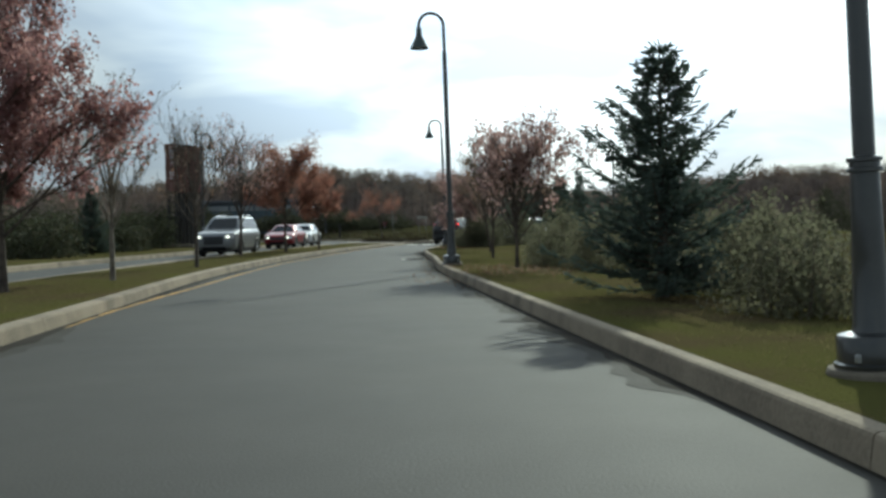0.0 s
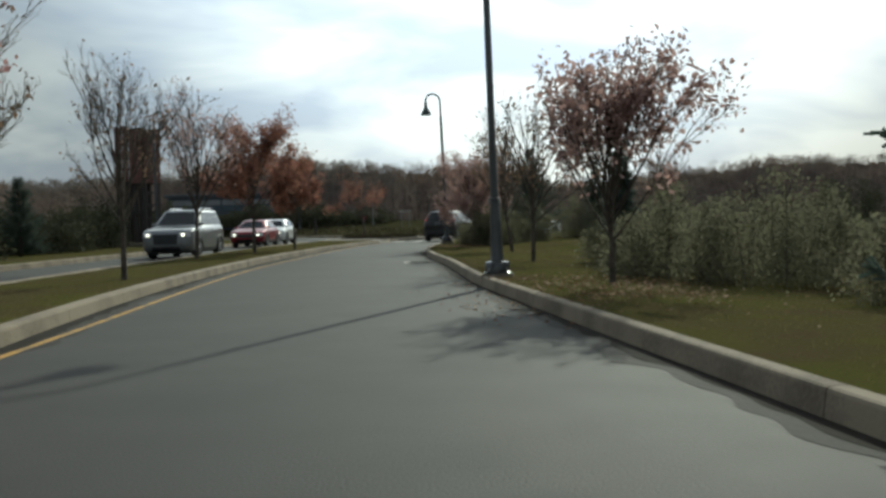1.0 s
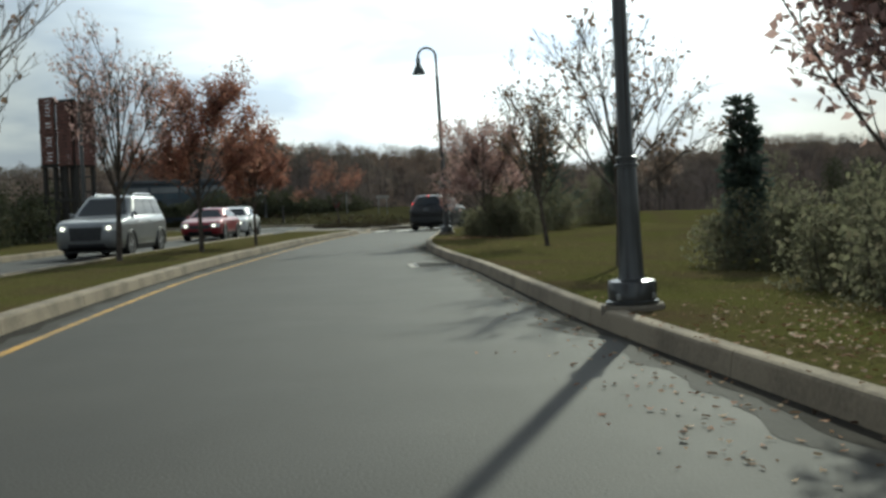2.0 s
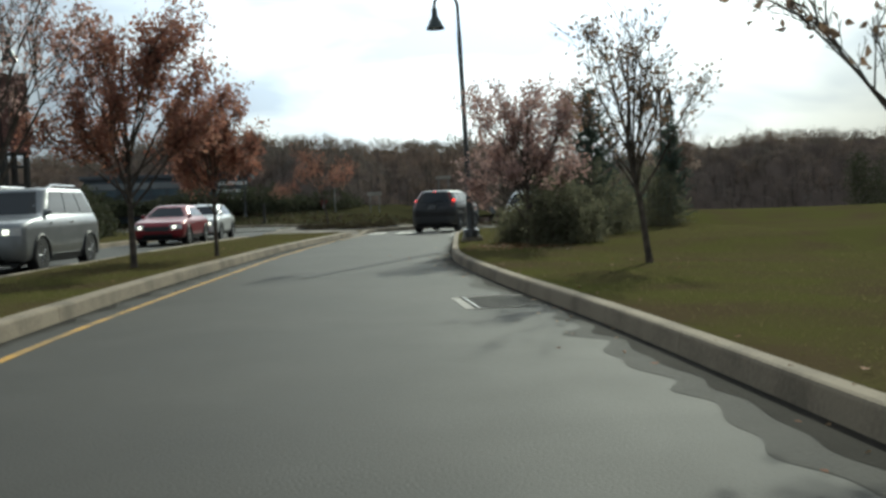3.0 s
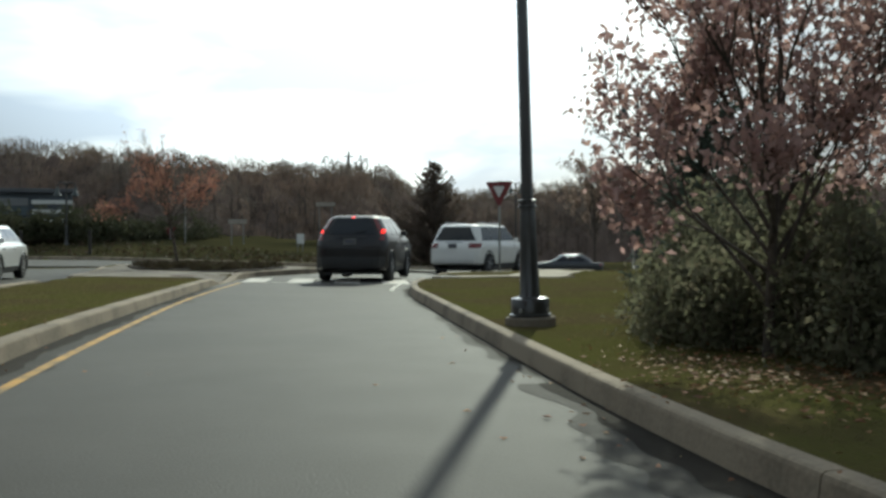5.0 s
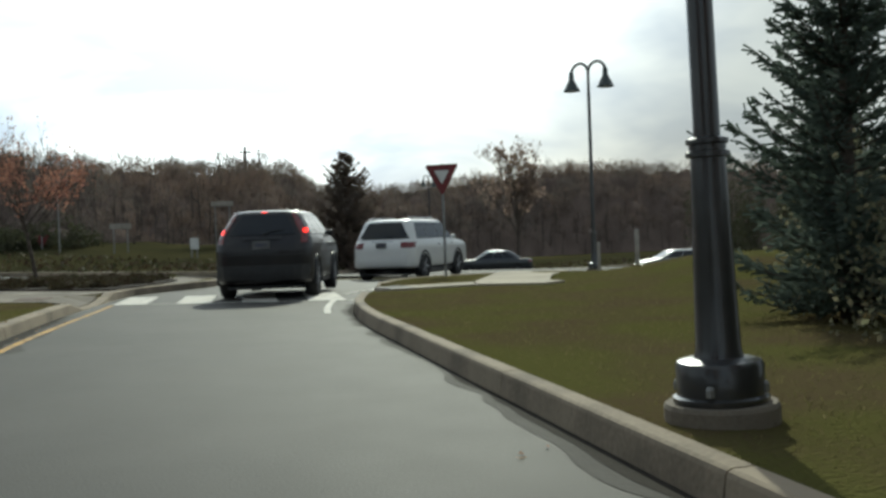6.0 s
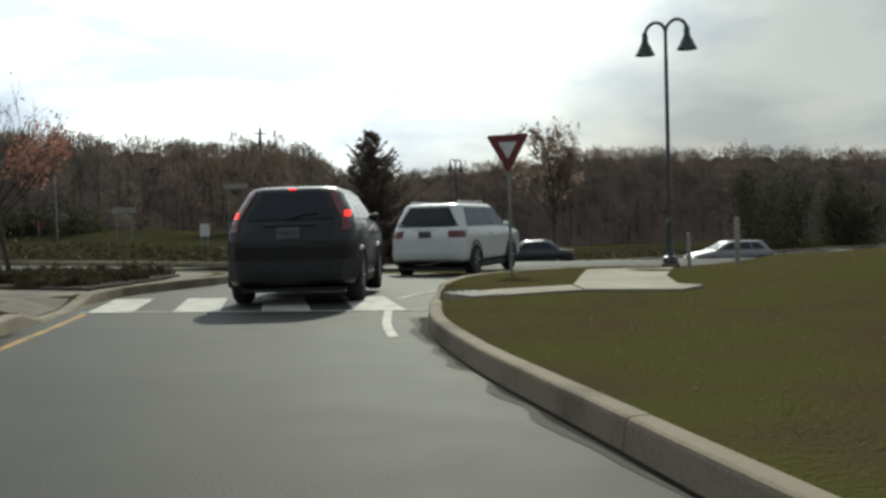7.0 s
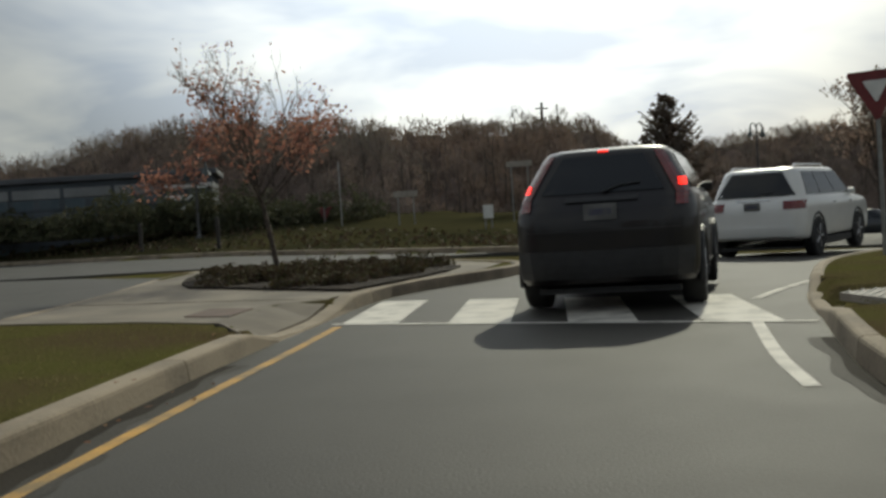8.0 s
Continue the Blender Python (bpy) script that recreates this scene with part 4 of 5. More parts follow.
utility_pole(6.4, 130.5, 4.2, 4.6)


def tower():
    """Open steel pylon with a brick-red louvred panel in its upper part."""
    e = thing("sign_tower", -16.4, 61.9, 0.08, -26, "dark steel frame tower with brick-red slatted panels", "tower")
    w, t, top = 0.87, 0.16, 6.35
    for sx in (-1, -0.33, 0.33, 1):
        for sy in (-1, 1):
            bm = bmesh.new()
            box(bm, sx * w - t / 2, sx * w + t / 2, sy * 0.5 - t / 2, sy * 0.5 + t / 2, -0.2, top - (0.0 if sx < 0 else 0.12), 0.012)
            part("column", bm, M_IRON, e)
    for z in (1.9, 3.4, 4.9, top - 0.2):
        for sy in (-1, 1):
            bm = bmesh.new()
            box(bm, -w - 0.1, w + 0.1, sy * 0.62 - 0.035, sy * 0.62 + 0.035, z - 0.06, z + 0.06, 0.008)
            part("rail", bm, M_IRON, e)
    for x0, x1, z0, z1 in ((-w - 0.02, -0.06, 3.5, 6.3), (0.06, w + 0.02, 3.4, 6.05)):
        for z in np.arange(z0, z1, 0.16):
            for y0 in (-0.70, 0.665):
                bm = bmesh.new()
                box(bm, x0, x1, y0, y0 + 0.035, z, z + 0.135, 0.006)
                part("slat", bm, M_BRICK, e, "brick-red slat")
    for z in np.arange(3.4, 6.05, 0.16):
        bm = bmesh.new()
        box(bm, w + 0.085, w + 0.12, -0.62, 0.62, z, z + 0.135, 0.006)
        part("slat", bm, M_BRICK, e, "brick-red slat")
    for sx in (-1, 1):
        for z in np.arange(0.9, 6.1 if sx < 0 else 3.2, 0.65):
            bm = bmesh.new()
            box(bm, sx * w - 0.05, sx * w + 0.05, -0.45, 0.45, z, z + 0.09, 0.006)
            part("rung", bm, M_IRON, e)
    bm = bmesh.new()
    box(bm, -w - 0.35, w + 0.35, -0.85, 0.85, -0.3, 0.32, 0.03)
    part("plinth", bm, M_WALK, e, "pale concrete plinth")


tower()


def office(x, y, wide, deep, floors, label, heading=0):
    e = thing("office_building", x, y, -0.6, heading, label, "building", "low buildings behind the trees")
    tall = floors * 1.25 + 0.95
    bm = bmesh.new()
    box(bm, -wide / 2, wide / 2, 0, deep, 0, tall, 0.05)
    part("wall", bm, M_WALL, e)
    bm = bmesh.new()
    box(bm, -wide / 2 - 0.3, wide / 2 + 0.3, -0.3, deep + 0.3, tall + 0.004, tall + 0.3, 0.04)
    part("roof", bm, M_ROOF, e)
    n = int(wide / 2.2)
    step = wide / n
    for f in range(floors):
        z0 = 0.75 + f * 1.25
        for k in range(n - 1):
            cx = -wide / 2 + (k + 0.5) * step
            bm = bmesh.new()
            box(bm, cx - step / 2 + 0.1, cx + step / 2 - 0.1, -0.10, 0.05, z0 + 0.62, z0 + 1.12, 0.02)
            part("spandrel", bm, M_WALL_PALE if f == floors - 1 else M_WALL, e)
            bm = bmesh.new()
            box(bm, cx - step / 2 + 0.1, cx + step / 2 - 0.1, -0.06, 0.05, z0, z0 + 0.60, 0.01)
            wdw = part("window", bm, M_WALL, e)
            for q in (-0.25, 0.25):
                bm = bmesh.new()
                box(bm, cx + q * step - 0.5, cx + q * step + 0.5, -0.075, -0.05, z0 + 0.05, z0 + 0.55)
                part("pane", bm, M_BLUE_GLASS, wdw)
    # the end bay is closed by white louvres
    for z in np.arange(tall - 0.45, 1.0, -0.62):
        bm = bmesh.new()
        box(bm, wide / 2 - step + 0.1, wide / 2 - 0.05, -0.12, 0.05, z - 0.27, z, 0.02)
        part("louvre", bm, M_SIGN_WHITE, e, "white louvre")
    return e


office(-20.44, 109.85, 13, 6, 3, "low blue-grey three-storey building with white louvres at one end", 8)

# ---- trees and shrubs ----


def leafy_tree(x, y, tall, spread, leaf_mat, leaves, seed, label, group, leaf=0.085, trunk_part=0.27, limbs_n=13, up=0.8, bark=M_BARK, low_density=0.5, z=None, skirt=0.4, clump=0.35, hollow=0.4, tilt=0.0, low_rise=(0.35, 0.7)):
    """Young street tree: short trunk, steep tapering limbs that fork, twigs and single leaves."""
    rng = np.random.default_rng(seed)
    z0 = float(lawn_z(x, y)) if z is None else z
    e = thing("tree", x, y, z0, 0, label, "tree", group)
    wood = Limbs()
    spots = []
    r0 = 0.0115 * tall + 0.012
    fork = tall * trunk_part
    lean = rng.normal(0, 0.02, 2) + np.array((tilt, 0.0))
    stem = np.array([(lean[0] * h, lean[1] * h, h) for h in (-0.1, 0.05, fork * 0.5, fork, tall * 0.5, tall * 0.72, tall * 0.92)])
    stem[4:, :2] += rng.normal(0, 0.05, (3, 2))
    wood.add(stem[:2], r0 * 1.5, r0 * 1.08, 8)
    wood.add(stem[1:4], r0 * 1.08, r0 * 0.8, 8)
    wood.add(stem[3:], r0 * 0.8, 0.008, 6)

    def grow(start, way, length, radius, level):
        steps = 5 if level == 0 else 3
        pts = [start]
        d = way.copy()
        for _ in range(steps):
            d = d + np.array((0, 0, 0.06 * up)) + rng.normal(0, 0.07, 3)
            d /= np.linalg.norm(d)
            pts.append(pts[-1] + d * length / steps)
        pts = np.array(pts)
        wood.add(pts, radius, max(0.0025, radius * 0.3), 5 if level < 1 else 3)
        if level >= 1:
            for p in pts[1:]:
                spots.append((p, level))
        if level < 3:
            for k in range((7, 5, 3)[level]):
                u = rng.uniform(0.3, 1.0) * steps
                i = min(int(u), steps - 1)
                base = pts[i] + (pts[i + 1] - pts[i]) * (u - i)
                side = rng.normal(size=3)
                side -= d * side.dot(d)
                side /= np.linalg.norm(side) + 1e-9
                w = d * 0.85 + side * 0.5 + np.array((0, 0, 0.12 * up))
                w /= np.linalg.norm(w)
                grow(base, w, length * rng.uniform(0.3, 0.5), radius * 0.45, level + 1)

    for k in range(limbs_n):
        h = fork + (tall * 0.5 - fork) * (k / limbs_n)
        ang = k * 2.4 + rng.uniform(-0.35, 0.35)
        reach = spread * (1.0 - 0.5 * k / limbs_n) * rng.uniform(0.7, 1.1)
        rise = (tall - h) * (rng.uniform(*low_rise) if k < limbs_n * skirt else rng.uniform(0.75, 0.98))
        way = np.array((math.cos(ang) * reach + tilt * rise, math.sin(ang) * reach, rise))
        length = float(np.linalg.norm(way)) * 0.92
        base = np.array((lean[0] * h, lean[1] * h, h))
        grow(base, way / np.linalg.norm(way), length, r0 * 0.42, 0)
    mesh_ob("trunk", wood.verts, wood.faces, bark, e, smooth=True)
    pts = np.array([p for p, _ in spots])
    seats = rng.permutation(len(pts))[: max(40, int(len(pts) * clump))]
    k = seats[rng.integers(0, len(seats), leaves)]
    c = pts[k] + rng.normal(0, 0.055 + 0.02 * spread, (leaves, 3)) * np.array((1, 1, 1.25))
    keep = rng.random(leaves) < np.clip(1.25 - (c[:, 2] / tall) * (1.25 - low_density), 0.12, 1)
    keep &= rng.random(leaves) < np.clip(np.hypot(c[:, 0], c[:, 1]) / (hollow * spread), 0.2, 1)
    quads_ob("crown", leaf_quads(rng, c[keep], leaf), leaf_mat, e)
    return e


def spruce(x, y, tall, spread, seed, label, group, z=None, fat=1.0, mat=None):
    """Conifer: straight trunk, whorls of upswept branches thick with needle sprays."""
    rng = np.random.default_rng(seed)
    z0 = float(lawn_z(x, y)) if z is None else z
    e = thing("spruce_tree", x, y, z0, 0, label, "conifer", group)
    wood = Limbs()
    wood.add(np.array([(0, 0, -0.1), (0.01, 0, tall * 0.5), (0, 0.01, tall)]), 0.02 * tall + 0.02, 0.006, 7)
    sprays = []
    h = 0.12
    while h < tall * 0.985:
        f = h / tall
        reach = spread * (1 - f) ** 0.95 * (0.75 + 0.25 * min(1, f * 6)) + 0.03
        for k in range(int(rng.integers(5, 9))):
            ang = rng.uniform(0, 2 * math.pi)
            length = reach * rng.uniform(0.45, 1.25)
            d = np.array((math.cos(ang), math.sin(ang), 0))
            n = 6
            u = np.linspace(0, 1, n)[:, None]
            pts = np.array((0, 0, h)) + d * length * u + np.array((0, 0, 1)) * (length * (0.05 + 0.5 * f - 0.3 * (1 - f) ** 6) * u + length * 0.32 * u ** 2.2)
            wood.add(pts, 0.012 + 0.006 * (1 - f), 0.003, 4)
            count = int((46 * length + 8) / fat)
            v = rng.uniform(0.12, 1.0, count)
            base = np.stack([np.interp(v, u[:, 0], pts[:, j]) for j in range(3)], 1)
            side = np.cross(d, (0, 0, 1))
            s = rng.choice([-1, 1], count)[:, None]
            twig = d * rng.uniform(0.25, 0.9, (count, 1)) + side * s * rng.uniform(0.1, 0.9, (count, 1)) + np.array((0, 0, 1)) * rng.uniform(-0.25, 0.55, (count, 1))
            twig /= np.linalg.norm(twig, axis=1, keepdims=True)
            tl = fat * rng.uniform(0.10, 0.24, (count, 1)) * (0.6 + 0.5 * (1 - v[:, None]))
            wide = np.cross(twig, rng.normal(size=(count, 3)))
            wide /= np.linalg.norm(wide, axis=1, keepdims=True)
            ww = 0.012 * fat * fat
            tip = base + twig * tl
            sprays.append(np.stack([base - wide * ww * 0.6, base + wide * ww * 0.6, tip + wide * ww, tip - wide * ww], 1))
            other = np.cross(twig, wide)
            sprays.append(np.stack([base - other * ww * 0.6, base + other * ww * 0.6, tip + other * ww, tip - other * ww], 1))
        h += 0.075 + 0.08 * f * tall / 4
    mesh_ob("trunk", wood.verts, wood.faces, M_BARK, e)
    quads_ob("crown", np.concatenate(sprays), mat or M_NEEDLE, e)
    return e


def shrub(x, y, tall, wide, seed, label, group, mat=None, leaves=1500, leaf=0.075, z=None, category="shrub"):
    """Bush: many stems from one foot and leaves in an uneven rounded mass with gaps."""
    rng = np.random.default_rng(seed)
    z0 = float(lawn_z(x, y)) if z is None else z
    e = thing("shrub", x, y, z0, 0, label, category, group)
    wood = Limbs()
    n_stem = 15
    share = []
    for k in range(n_stem):
        ang, out = rng.uniform(0, 2 * math.pi), math.sqrt(rng.uniform(0.0, 1.0))
        foot = np.array((math.cos(ang) * out * wide * 0.42, math.sin(ang) * out * wide * 0.42, -0.05))
        top = tall * (1 - 0.45 * out * out) * rng.uniform(0.6, 1.12)
        tip = np.array((foot[0] * 1.25 + rng.normal(0, wide * 0.05), foot[1] * 1.25 + rng.normal(0, wide * 0.05), top))
        mid = (foot + tip) / 2 + rng.normal(0, wide * 0.03, 3)
        wood.add(np.array([np.array((0.0, 0.0, -0.08)), foot, mid, tip]), 0.016, 0.003, 4)
        share.append((foot, mid, tip))
    share = np.array(share)
    k = rng.integers(0, n_stem, leaves)
    u = rng.uniform(0.02, 1.0, (leaves, 1))
    c = np.where(u < 0.5, share[k, 0] + (share[k, 1] - share[k, 0]) * u * 2, share[k, 1] + (share[k, 2] - share[k, 1]) * (u * 2 - 1))
    c = c + rng.normal(0, 1, (leaves, 3)) * (1.15 - 0.75 * u) * np.array((wide * 0.13, wide * 0.13, tall * 0.05))
    c[:, 2] = np.abs(c[:, 2]) + 0.02
    mesh_ob("trunk", wood.verts, wood.faces, M_BARK, e)
    quads_ob("foliage", leaf_quads(rng, c, leaf), mat or M_SHRUB, e)
    return e


VERGE_TREES = "young street trees on the verge"
MEDIAN_TREES = "young street trees on the median"
# right-hand verge
leafy_tree(1.28, 22.3, 2.86, 1.32, M_LEAF_PINK, 4700, 21, "young tree with thinning faded-red leaves on the verge", VERGE_TREES, low_density=0.85, trunk_part=0.2, skirt=0.0, limbs_n=17, clump=0.22, leaf=0.098)
leafy_tree(1.28, 39.8, 3.55, 0.98, M_LEAF_BROWN, 1100, 22, "nearly bare young tree with steep limbs on the verge", VERGE_TREES, low_density=0.9, tilt=-0.11)
leafy_tree(0.42, 46.9, 3.2, 1.5, M_LEAF_PINK, 8800, 23, "young tree with faded-red leaves above dark shrubs", VERGE_TREES, low_density=0.95, trunk_part=0.12, limbs_n=18, skirt=0.4, clump=0.26, low_rise=(0.25, 0.6))
leafy_tree(1.05, 31.0, 3.15, 1.35, M_LEAF_BROWN, 800, 24, "nearly bare young tree behind the lamp post", VERGE_TREES, low_density=0.9)
spruce(2.63, 13.23, 3.25, 1.5, 31, "dark green young spruce beside the kerb", "spruces on the verge")
spruce(3.3, 54.0, 4.2, 1.5, 32, "tall dark green spruce beside the lamp post", "spruces on the verge")
spruce(6.95, 58.7, 3.75, 0.85, 35, "slim young conifer behind the shrubs on the lawn", "spruces on the verge")
spruce(3.2, 31.9, 2.55, 0.48, 33, "slim young dark conifer on the lawn", "spruces on the verge", fat=1.25)
spruce(-17.9, 50.0, 3.3, 1.2, 34, "dark young spruce beyond the other carriageway", "conifers beyond the other carriageway")
# left-hand median and beyond
leafy_tree(-7.45, 16.7, 5.4, 1.8, M_LEAF_RED, 23000, 41, "full young maple with dark red leaves on the median", MEDIAN_TREES, low_density=0.9, trunk_part=0.16, limbs_n=20, skirt=0.7, clump=0.4, hollow=0.01, low_rise=(0.02, 0.5))
leafy_tree(-6.8, 20.1, 3.6, 0.95, M_LEAF_BROWN, 320, 42, "bare pale-barked tree with steep limbs on the median", MEDIAN_TREES, bark=M_PALE_BARK, low_density=0.9, up=1.1)
leafy_tree(-6.95, 27.2, 3.7, 1.15, M_LEAF_BROWN, 420, 43, "almost bare young tree on the median", MEDIAN_TREES, low_density=0.9, up=1.1)
leafy_tree(-8.4, 39.6, 4.5, 1.35, M_LEAF_PINK, 2400, 44, "thinly leaved young tree on the median", MEDIAN_TREES, low_density=0.8)
leafy_tree(-7.25, 43.2, 4.3, 1.75, M_LEAF_ORANGE, 15500, 45, "young tree with rust-red leaves on the median", MEDIAN_TREES, low_density=0.7, trunk_part=0.24, skirt=0.5, low_rise=(0.25, 0.65), limbs_n=17, hollow=0.15)
leafy_tree(-6.35, 46.8, 3.2, 0.98, M_LEAF_ORANGE, 9500, 46, "young tree with orange-red leaves on the median", MEDIAN_TREES, low_density=0.6, skirt=0.5, low_rise=(0.25, 0.65), hollow=0.15)
leafy_tree(-5.45, 74.8, 3.75, 2.1, M_LEAF_ORANGE, 8500, 47, "small orange-leaved tree in the island bed", MEDIAN_TREES, low_density=0.12, trunk_part=0.34, leaf=0.085, tilt=-0.14, low_rise=(0.2, 0.6))
spruce(7.8, 98.3, 6.6, 3.2, 48, "tall dark brownish conifer beyond the roundabout", "far trees", -1.1, 1.6, M_WOODS)
leafy_tree(21.9, 110, 7.4, 2.0, M_LEAF_DULL, 3000, 49, "taller tree with dull brown leaves before the far bank", "far trees", leaf=0.22, z=-1.4, low_density=0.9)

SHRUBS = "dark shrubs on the right of the road"
# x, y, height, width, fullness
NEAR_SHRUBS = [(2.6, 24.6, 1.5, 2.0, 2000), (3.6, 22.6, 1.6, 2.2, 2200), (4.6, 25.4, 1.6, 2.2, 2000), (2.7, 26.5, 1.25, 1.7, 1800), (3.9, 28.5, 1.3, 1.8, 1800), (5.5, 31.0, 1.5, 2.0, 1800),
               (4.4, 19.2, 1.4, 1.9, 1800), (4.2, 14.8, 1.5, 1.9, 1800), (3.4, 10.6, 1.2, 1.5, 1500), (3.1, 30.6, 1.25, 1.7, 1900), (6.0, 20.5, 1.7, 2.4, 2200), (5.4, 16.8, 1.5, 2.2, 2000),
               (7.4, 24.0, 1.8, 2.6, 2200), (6.6, 28.0, 1.6, 2.4, 2000)]
BEND_SHRUBS = [(6.1, 38.8, 2.0, 2.4, 2200), (0.5, 47.8, 1.25, 1.3, 1900), (0.75, 46.2, 1.25, 1.4, 2200), (1.05, 47.6, 1.6, 1.5, 2400), (1.35, 46.7, 1.3, 1.3, 2000), (0.9, 49.0, 1.45, 1.4, 1800),
               (1.7, 49.2, 2.0, 1.8, 2400), (2.9, 51.6, 2.0, 2.0, 2400), (5.6, 56.5, 2.1, 2.2, 2300), (8.0, 33.5, 1.9, 2.6, 2200)]
for k, (sx, sy, st, sw, sn) in enumerate(NEAR_SHRUBS + BEND_SHRUBS):
    shrub(sx, sy, st, sw, 100 + k, "dense dark green shrub on the lawn", SHRUBS, leaves=int(sn * 2.8), leaf=0.066)
for bx, by, bt, bw, bs in ((45.6, 122.0, 7.6, 5.6, 150), (53.5, 122.5, 7.0, 5.2, 151)):
    shrub(bx, by, bt, bw, bs, "large dark green bush before the far bank", "large bushes before the far bank", M_HEDGE, 9000, 0.2)
BED = "low plants in the island bed"
rng_bed = np.random.default_rng(9)
bed_spots = np.stack([rng_bed.uniform(-7.2, -1.8, 150), rng_bed.uniform(68.0, 76.6, 150)], 1)
bed_spots = bed_spots[inside(np.array(BED_EDGE), bed_spots[:, 0], bed_spots[:, 1]) & (edge_distance(np.array(BED_EDGE), bed_spots[:, 0], bed_spots[:, 1]) > 0.28)]
for k, (bx, by) in enumerate(bed_spots[:46]):
    shrub(bx, by, rng_bed.uniform(0.1, 0.26), rng_bed.uniform(0.55, 0.95), 200 + k, "low brownish plant in the mulched bed", BED, M_BED, 520, 0.06, z=0.19, category="plant")
HEDGE = "dark bushes beyond the other carriageway"
rng_h = np.random.default_rng(10)
for k in range(30):
    hx = -16.5 - rng_h.uniform(0, 7)
    hy = 24 + k * 2.0 + rng_h.uniform(-1, 1)
    shrub(hx, hy, rng_h.uniform(1.8, 3.0), rng_h.uniform(2.6, 3.8), 300 + k, "dark overgrown bush beyond the other carriageway", HEDGE, M_HEDGE, 3200, 0.15)
for k in range(20):
    shrub(-6.5 - 1.5 * k, 105.2 + 0.13 * k + rng_h.uniform(-0.6, 0.6), rng_h.uniform(1.5, 2.5) + (0.3 if k > 11 else -0.2), rng_h.uniform(3.0, 4.4), 340 + k, "dark bush before the low building", "dark bushes before the low building", M_HEDGE, 2200, 0.2, z=0.5 + 0.15 * min(k, 4))

# ---- grass, fallen leaves ----


def scatter_grass():
    rng = np.random.default_rng(77)
    n = 190000
    x = np.concatenate([rng.uniform(-9.5, -3.3, n // 2), rng.uniform(-1.5, 7.5, n // 2)])
    y = rng.uniform(6, 70, n)
    ok = ~inside(PAVED, x, y)
    x, y = x[ok], y[ok]
    ok = edge_distance(PAVED, x, y) > 0.3
    x, y = x[ok], y[ok]
    for pts in ([(1.5, 62.9), (4.1, 62.7), (4.7, 63.9), (6.7, 67.7), (5.9, 68.2), (4.9, 67.6), (3.9, 66.1), (3.2, 64.5), (1.8, 64.7)], [(-8, 66.8), (-5.6, 65.7), (-4.65, 64.9), (-4.35, 63.95), (-3.5, 62.5), (-1, 71), (-1, 79), (-8, 79)]):
        ok = ~inside(np.array(pts), x, y)
        x, y = x[ok], y[ok]
    z = lawn_z(x, y)
    m = len(x)
    ang = rng.uniform(0, 2 * math.pi, m)
    tall = rng.uniform(0.012, 0.034, m)
    w = 0.005
    base = np.stack([x, y, z - 0.005], 1)
    side = np.stack([np.cos(ang), np.sin(ang), np.zeros(m)], 1) * w
    tip = base + np.stack([rng.normal(0, 0.02, m), rng.normal(0, 0.02, m), tall], 1)
    quads = np.stack([base - side, base + side, tip + side * 0.25, tip - side * 0.25], 1)
    ob = quads_ob("grass_blades", quads, M_BLADE)
    tagged(ob, "short olive grass blades of the mown verges", "grass", kind="stuff")


scatter_grass()


def scatter_leaves():
    rng = np.random.default_rng(78)
    pts = []
    for cx, cy, sx, sy, n, zed in ((-0.75, 24.0, 0.25, 2.6, 110, 0.0), (-1.6, 43.5, 0.3, 3.0, 50, 0.0), (-0.95, 34.5, 0.3, 2.0, 40, 0.0), (-0.1, 45.6, 0.55, 0.9, 900, None), (1.0, 21.8, 0.8, 1.6, 1500, None),
                                   (-6.9, 43, 1.0, 2.5, 90, None), (-6.7, 50, 0.9, 1.5, 80, None), (1.1, 39.4, 1.0, 1.0, 60, None), (-4.35, 61, 0.2, 1.6, 18, 0.0)):
        x, y = rng.normal(cx, sx, n), rng.normal(cy, sy, n)
        paved = inside(PAVED, x, y)
        z = np.where(paved, 0.012, lawn_z(x, y) + 0.035)
        pts.append(np.stack([x, y, z], 1))
    ob = quads_ob("fallen_leaves", leaf_quads(rng, np.concatenate(pts), 0.062, 0.8), M_LITTER)
    tagged(ob, "scattered dry tan and brown fallen leaves", "fallen leaves", kind="stuff")


scatter_leaves()

# ---- vehicles ----


